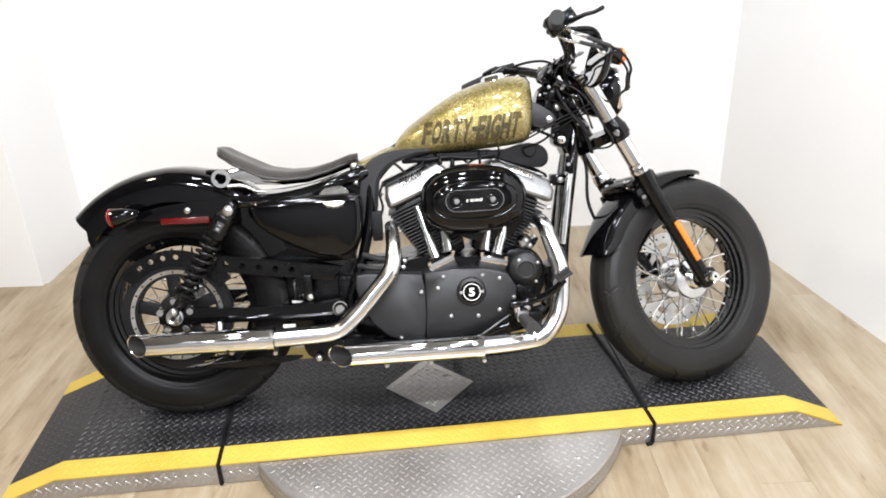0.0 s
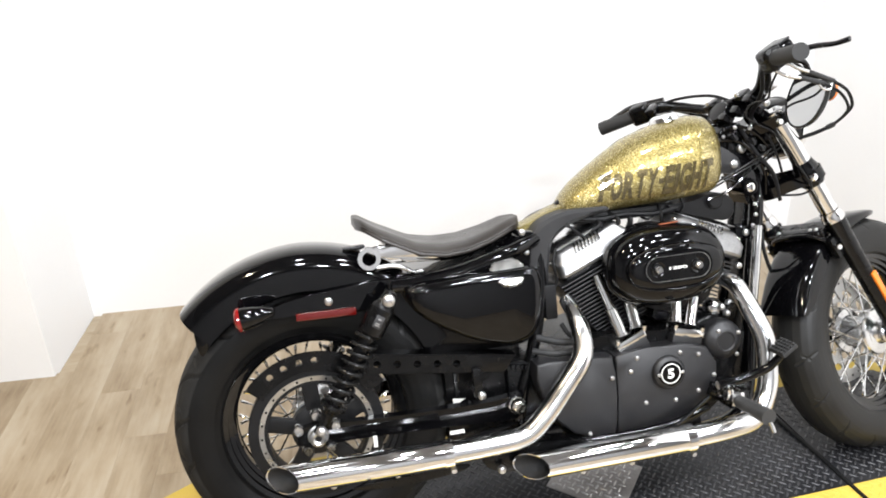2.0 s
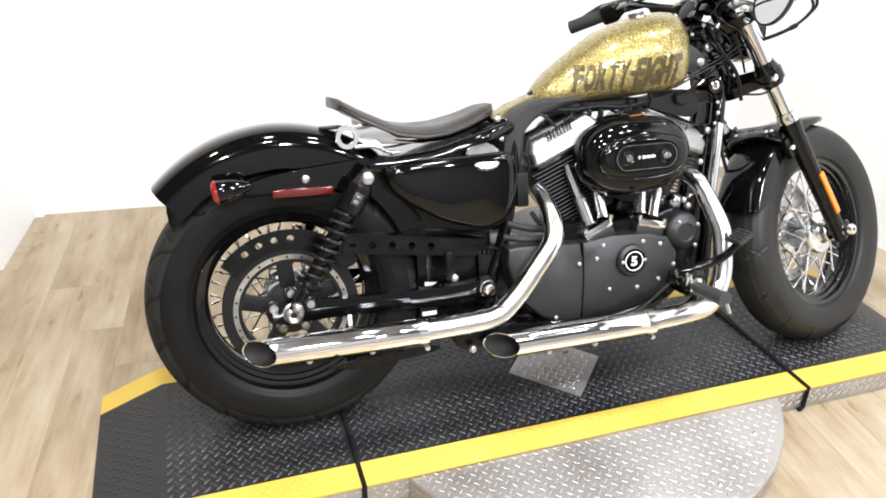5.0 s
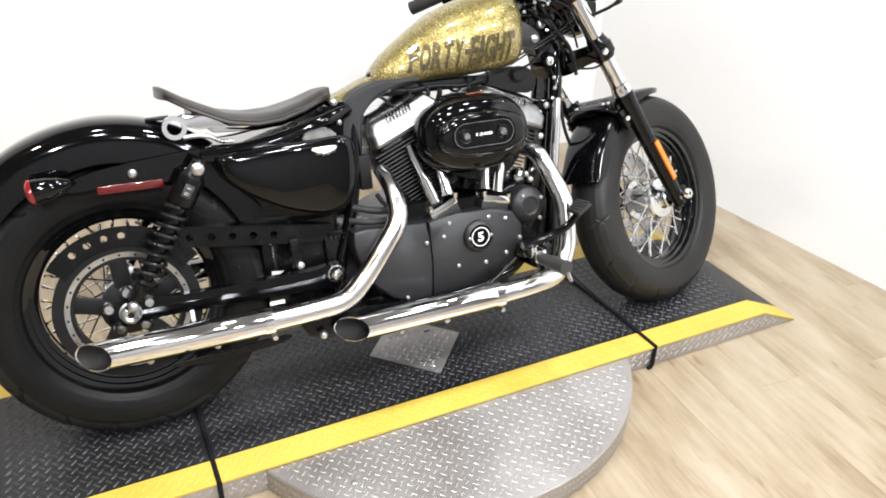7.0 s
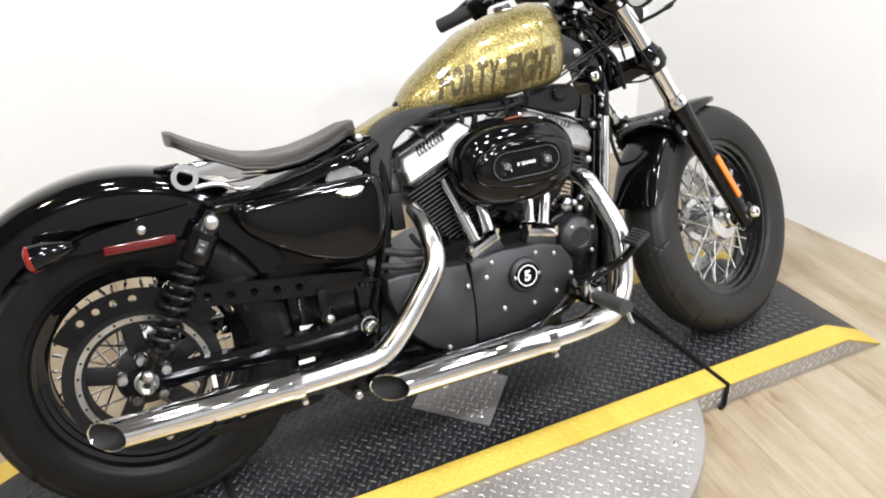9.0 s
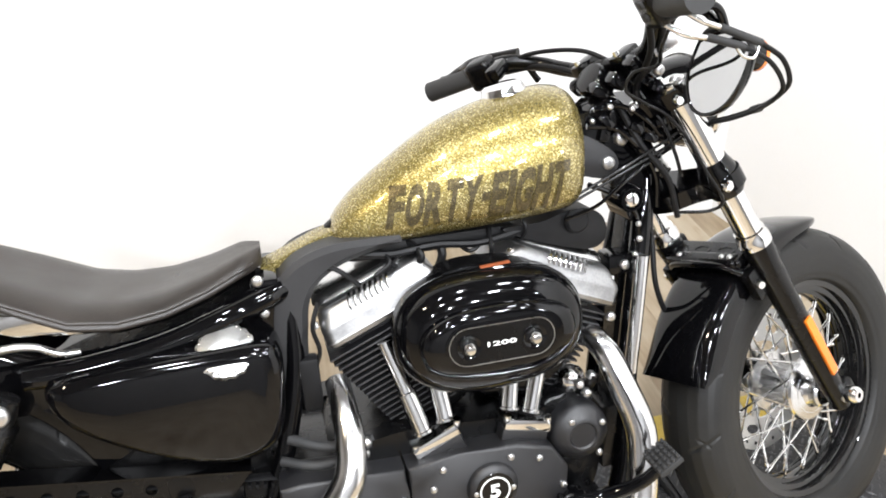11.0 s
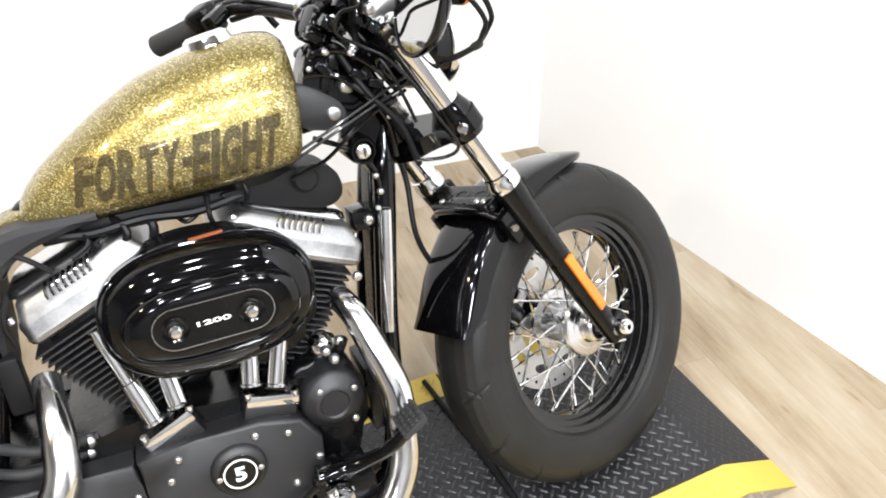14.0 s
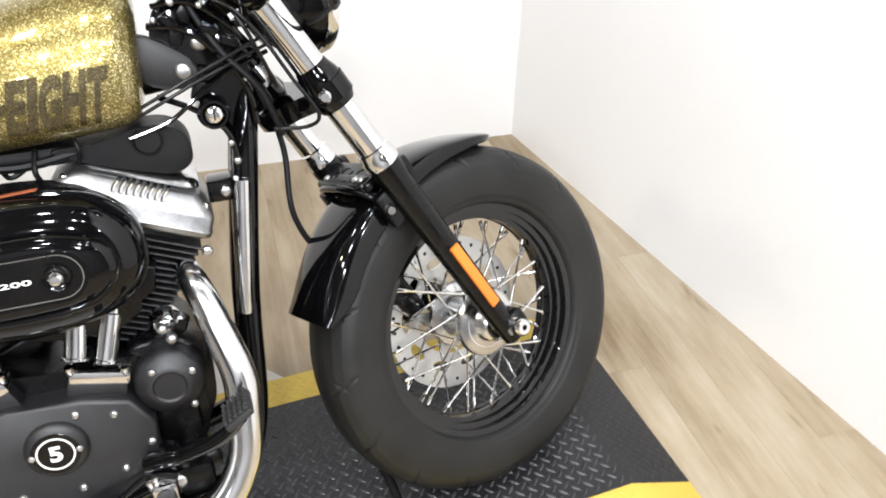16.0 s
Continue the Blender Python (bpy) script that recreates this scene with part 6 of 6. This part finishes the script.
# under-slung mirrors
def mirror(s):
    turn = (BIKE @ FORK).to_3x3().inverted()
    mn = turn @ Vector((-0.93, -0.17, 0.26)).normalized()
    up = turn @ Vector((0.42, 0.10, 0.9))
    if s > 0:
        mn, up = Vector((-0.75, 0.62, -0.15)).normalized(), Vector((0.3, 0.1, 0.9))
    up = (up - mn * up.dot(mn)).normalized()
    side = up.cross(mn)
    m = Matrix((( side.x, up.x, mn.x, -0.020 if s < 0 else 0.03), (side.y, up.y, mn.y, s * 0.208), (side.z, up.z, mn.z, 0.326 if s < 0 else 0.25), (0, 0, 0, 1))) @ Matrix.Scale(1.1, 4)
    out = rounded([(-0.036, 0.048), (0.0, 0.055), (0.036, 0.046), (0.044, 0.01), (0.034, -0.030), (0.008, -0.053), (-0.020, -0.050), (-0.042, -0.02), (-0.045, 0.02)], 4)
    loops = [[(x * f, y * f, z) for x, y in out] for f, z in ((0.55, -0.022), (0.85, -0.016), (1.02, -0.006), (1.05, 0.003), (1.03, 0.007), (0.965, 0.0065), (0.955, 0.004))]
    body = fork_part("mirror", rings(loops), GLOSS, None, "black under-slung mirror")
    body.matrix_basis = FORK @ m
    part("mirror_glass", rings([[(x * f, y * f, z) for x, y in out] for f, z in ((0.955, 0.0042), (0.95, 0.0052))]), MIRROR, body, "silvered mirror glass")
    fork_part("mirror_stem", tube([(0.022, s * 0.215, 0.362), (0.016, s * 0.222, 0.41), (-0.045, s * 0.215, 0.447)], 0.0065, 10), GLOSS, None, "black mirror stem")


mirror(-1)
mirror(1)
for s in (-1, 1):
    spot = (0.03, -0.222, 0.322) if s < 0 else (0.085, 0.185, 0.300)
    ts = fork_part("turn_signal", lathe([(0, -0.04), (0.012, -0.036), (0.022, -0.02), (0.0265, 0.005), (0.0265, 0.022), (0.0, 0.022)], Matrix.Translation(spot) @ Matrix.Rotation(radians(126), 4, "Y") @ Matrix.Scale(0.85, 4), 28), GLOSS, None, "black bullet turn signal with orange lens")
    fork_part("lens", lathe([(0.0272, 0.018), (0.0275, 0.026), (0.022, 0.034), (0.0, 0.038)] if s < 0 else [(0.024, 0.0215), (0.022, 0.026), (0.0, 0.030)], Matrix.Translation(spot) @ Matrix.Rotation(radians(126), 4, "Y") @ Matrix.Scale(0.85, 4), 28), ORANGE, ts, "orange plastic lens")
    fork_part("stalk", tube([Vector(spot) + Vector((0, -s * 0.02, 0.018)), (0.018, s * 0.205, 0.40), (-0.040, s * 0.215, 0.445)], 0.006, 8), GLOSS, ts)

# throttle cables and brake line loop ahead of the bars
P = fork_point


def hose(pts, r, material=PLASTIC, label="black control cable"):
    return part("control_cable", tube(pts, r, 10), material, bike, label)


hose([(1.095, -0.24, 1.035), (1.122, -0.25, 1.016), (1.155, -0.25, 1.004)], 0.004, CHROME, "bright cable ferrule tube")
hose([(1.150, -0.25, 1.006), (1.18, -0.25, 0.994), (1.212, -0.25, 0.981)], 0.0055, GRIP, "thick black cable sleeve")
hose([(1.210, -0.25, 0.982), (1.246, -0.249, 0.958), (1.266, -0.240, 0.926), (1.270, -0.215, 0.905), (1.282, -0.165, 0.885), (1.285, -0.141, 0.877), (1.278, -0.10, 0.863), (1.266, -0.06, 0.852)], 0.0036)
hose([(1.286, -0.152, 0.880), (1.286, -0.132, 0.874)], 0.0062, GRIP, "black cable clip")
hose([(1.075, -0.24, 1.015), (1.10, -0.25, 1.000), (1.132, -0.25, 0.994)], 0.004, CHROME, "bright cable ferrule tube")
hose([(1.130, -0.25, 0.995), (1.158, -0.25, 0.987), (1.186, -0.25, 0.978)], 0.0055, GRIP, "thick black cable sleeve")
hose([(1.184, -0.25, 0.979), (1.228, -0.249, 0.955), (1.256, -0.240, 0.921), (1.262, -0.215, 0.900), (1.276, -0.165, 0.881), (1.280, -0.141, 0.873), (1.272, -0.10, 0.859), (1.262, -0.06, 0.849)], 0.0034)
hose([(1.172, -0.25, 0.983), (1.183, -0.252, 0.967), (1.200, -0.252, 0.964), (1.208, -0.25, 0.978)], 0.0026, CHROME, "bright wire clip")
# a brake line that hooks over the bars and runs down beside the fork tube
hose([(1.118, -0.20, 1.03), (1.112, -0.17, 0.985), (1.128, -0.13, 0.955), (1.105, -0.10, 0.945), (1.10, -0.085, 0.918), (1.135, -0.08, 0.895), (1.165, -0.092, 0.875), (1.195, -0.105, 0.835), (1.222, -0.112, 0.785), (1.250, -0.118, 0.735), (1.236, -0.105, 0.716), (1.190, -0.09, 0.716)], 0.0028, SPRING, "thin black brake line")
for off in (-0.016, 0.014):
    hose([P(-0.055 + off, -0.205, 0.462), P(-0.03 + off, -0.165, 0.438), P(-0.02 + off, -0.135, 0.395), P(-0.02 + off, -0.10, 0.362), P(-0.03, -0.06, 0.33), P(-0.05, -0.04, 0.25)], 0.0052)
hose([(0.985, 0.19, 0.945), (1.03, 0.14, 0.972), (1.09, 0.06, 0.975), (1.13, 0.0, 0.95)], 0.004)
hose([(1.0, 0.20, 0.94), (1.05, 0.12, 0.95), (1.10, 0.04, 0.925), (1.14, 0.0, 0.86)], 0.005)
for p in ((1.12, -0.075, 0.955), (1.145, -0.055, 0.93), (1.10, -0.05, 0.93), (1.08, -0.03, 0.915), (1.165, -0.06, 0.915)):
    part("bracket", bevelled(box(*p, 0.03, 0.03, 0.02, 0, Matrix.Rotation(radians(35), 4, "Y")), 0.006), GLOSS, bike, "small black bracket")
bolt((1.183, -0.085, 0.924), 0.012, 0.01)
bolt((1.15, -0.09, 0.945), 0.009, 0.01)
part("ferrule", bevelled(box(1.160, -0.085, 0.982, 0.044, 0.02, 0.024, 0, Matrix.Rotation(radians(-25), 4, "Y")), 0.005), ALU, bike, "bright cable ferrule block")

# small fittings round the steering head, some added as glints
# Chrome studs added for the dotted highlights on the upper clamp.
for u, y, z in ((-0.050, -0.062, 0.312), (-0.058, 0.0, 0.312), (-0.050, 0.062, 0.312), (0.012, -0.068, 0.312), (0.012, 0.068, 0.312)):
    fork_part("clamp_glint", lathe([(0, 0.010), (0.0055, 0.0095), (0.008, 0.005), (0.008, 0)], Matrix.Translation((u, y, z)), 12), CHROME, upper)
for y in (-0.028, 0.030):
    fork_part("line_union", bevelled(box(-0.036, y, 0.188, 0.026, 0.022, 0.034), 0.005), SOFT_CHROME, None, "bright brake line union between the fork legs")
fork_part("union_bracket", bevelled(box(-0.046, 0.0, 0.192, 0.006, 0.09, 0.024), 0.002), SATIN, None, "black bracket between the fork legs")
for pts, r in ((((1.045, -0.062, 0.775), (1.09, -0.066, 0.752), (1.128, -0.06, 0.715), (1.138, -0.055, 0.66)), 0.0042),
               (((1.05, -0.05, 0.865), (1.095, -0.058, 0.858), (1.135, -0.062, 0.822), (1.165, -0.058, 0.775), (1.172, -0.05, 0.72)), 0.005),
               (((1.06, -0.055, 0.89), (1.105, -0.062, 0.892), (1.15, -0.066, 0.862), (1.185, -0.06, 0.82)), 0.0038),
               (((1.00, -0.072, 0.725), (1.055, -0.074, 0.742), (1.10, -0.072, 0.772), (1.15, -0.066, 0.80), (1.20, -0.055, 0.818)), 0.0032)):
    part("wiring_loom", tube(pts, r, 8), GLOSS, bike, "glossy black wiring loom")
# Small bright bolts added as the white highlights on the black tubes.
for x, y, z, r in ((1.142, -0.064, 0.818, 0.006), (1.13, -0.066, 0.700, 0.006), (1.135, -0.06, 0.672, 0.007), (1.128, -0.058, 0.646, 0.006), (1.165, -0.062, 0.785, 0.005), (1.085, -0.06, 0.893, 0.007), (1.12, -0.066, 0.887, 0.006), (1.06, -0.05, 0.872, 0.006)):
    bolt((x, y, z), r * 0.75, r * 0.75)
for x, z, tilt in ((1.128, 0.856, 30), (1.152, 0.838, 20), (1.078, 0.870, 50), (1.172, 0.862, -15)):
    part("connector", bevelled(box(x, -0.062, z, 0.024, 0.016, 0.014, 0, Matrix.Rotation(radians(tilt), 4, "Y")), 0.004), GLOSS, bike, "small black wiring connector")

# ---- floor boards ----
FY = radians(87)
board_w, board_l = 0.13, 1.2
bmb = box(board_l / 2, board_w / 2, -0.0045, board_l - 0.0004, board_w - 0.0002, 0.009, 0.0003, None, None, 1)
BOARD = bpy.data.meshes.new("board")
smooth(bmb)
bmb.to_mesh(BOARD)
bmb.free()
BOARD.materials.append(WOOD)


def bmb_copy():
    b = bmesh.new()
    b.from_mesh(BOARD)
    return b


rot = Matrix.Rotation(FY, 4, "Z")
rng = random.Random(5)
EDGES = ((BACK_L, BACK_R, 0.05, 1.5), (BACK_R, RIGHT_N, 1.5, 0.02), ((-3.4, 1.21), PIER, 1.5, 0.0), ((5.0, -4.6), (-3.4, -4.6), 1.5, 1.5), ((5.0, -2.1), (5.0, -4.6), 1.5, 1.5), ((2.7, -2.1), (5.0, -2.1), 0.02, 1.5), ((-3.4, -4.6), (-3.4, 1.21), 1.5, 1.5))
for i in range(-45, 50):
    off = rng.random() * board_l
    for j in range(-6, 4):
        m = rot @ Matrix.Translation((j * board_l + off, i * board_w - 0.8, 0))
        corners = [m @ Vector((x, y, 0)) for x in (0, board_l) for y in (0, board_w)]
        c = sum(corners, Vector()) / 4
        if not (-3.6 < c.x < 5.3 and -5.4 < c.y < 2.1):
            continue
        # boards that meet a wall are sawn off under it
        cut = None
        for p, q, before, after in EDGES:
            d = Vector((q[0] - p[0], q[1] - p[1], 0)).normalized()
            nrm = Vector((-d.y, d.x, 0))
            base = Vector((p[0], p[1], 0)) + nrm * 0.02
            near = [(v - base).dot(nrm) for v in corners]
            inside = -before < (c - base).dot(d) < math.dist(p, q) + after
            if not inside or max(near) < 0:
                continue
            if min(near) > -0.03:
                cut = "gone"
                break
            cut = cut or bmb_copy()
            inv_m = m.inverted()
            bmesh.ops.bisect_plane(cut, geom=cut.verts[:] + cut.edges[:] + cut.faces[:], plane_co=inv_m @ base, plane_no=inv_m.to_3x3() @ nrm, clear_outer=True)
        if cut == "gone":
            continue
        data = BOARD
        if cut:
            data = bpy.data.meshes.new("board")
            cut.to_mesh(data)
            cut.free()
            data.materials.append(WOOD)
        o = new("board", data)
        o.parent = floor
        o.matrix_basis = m
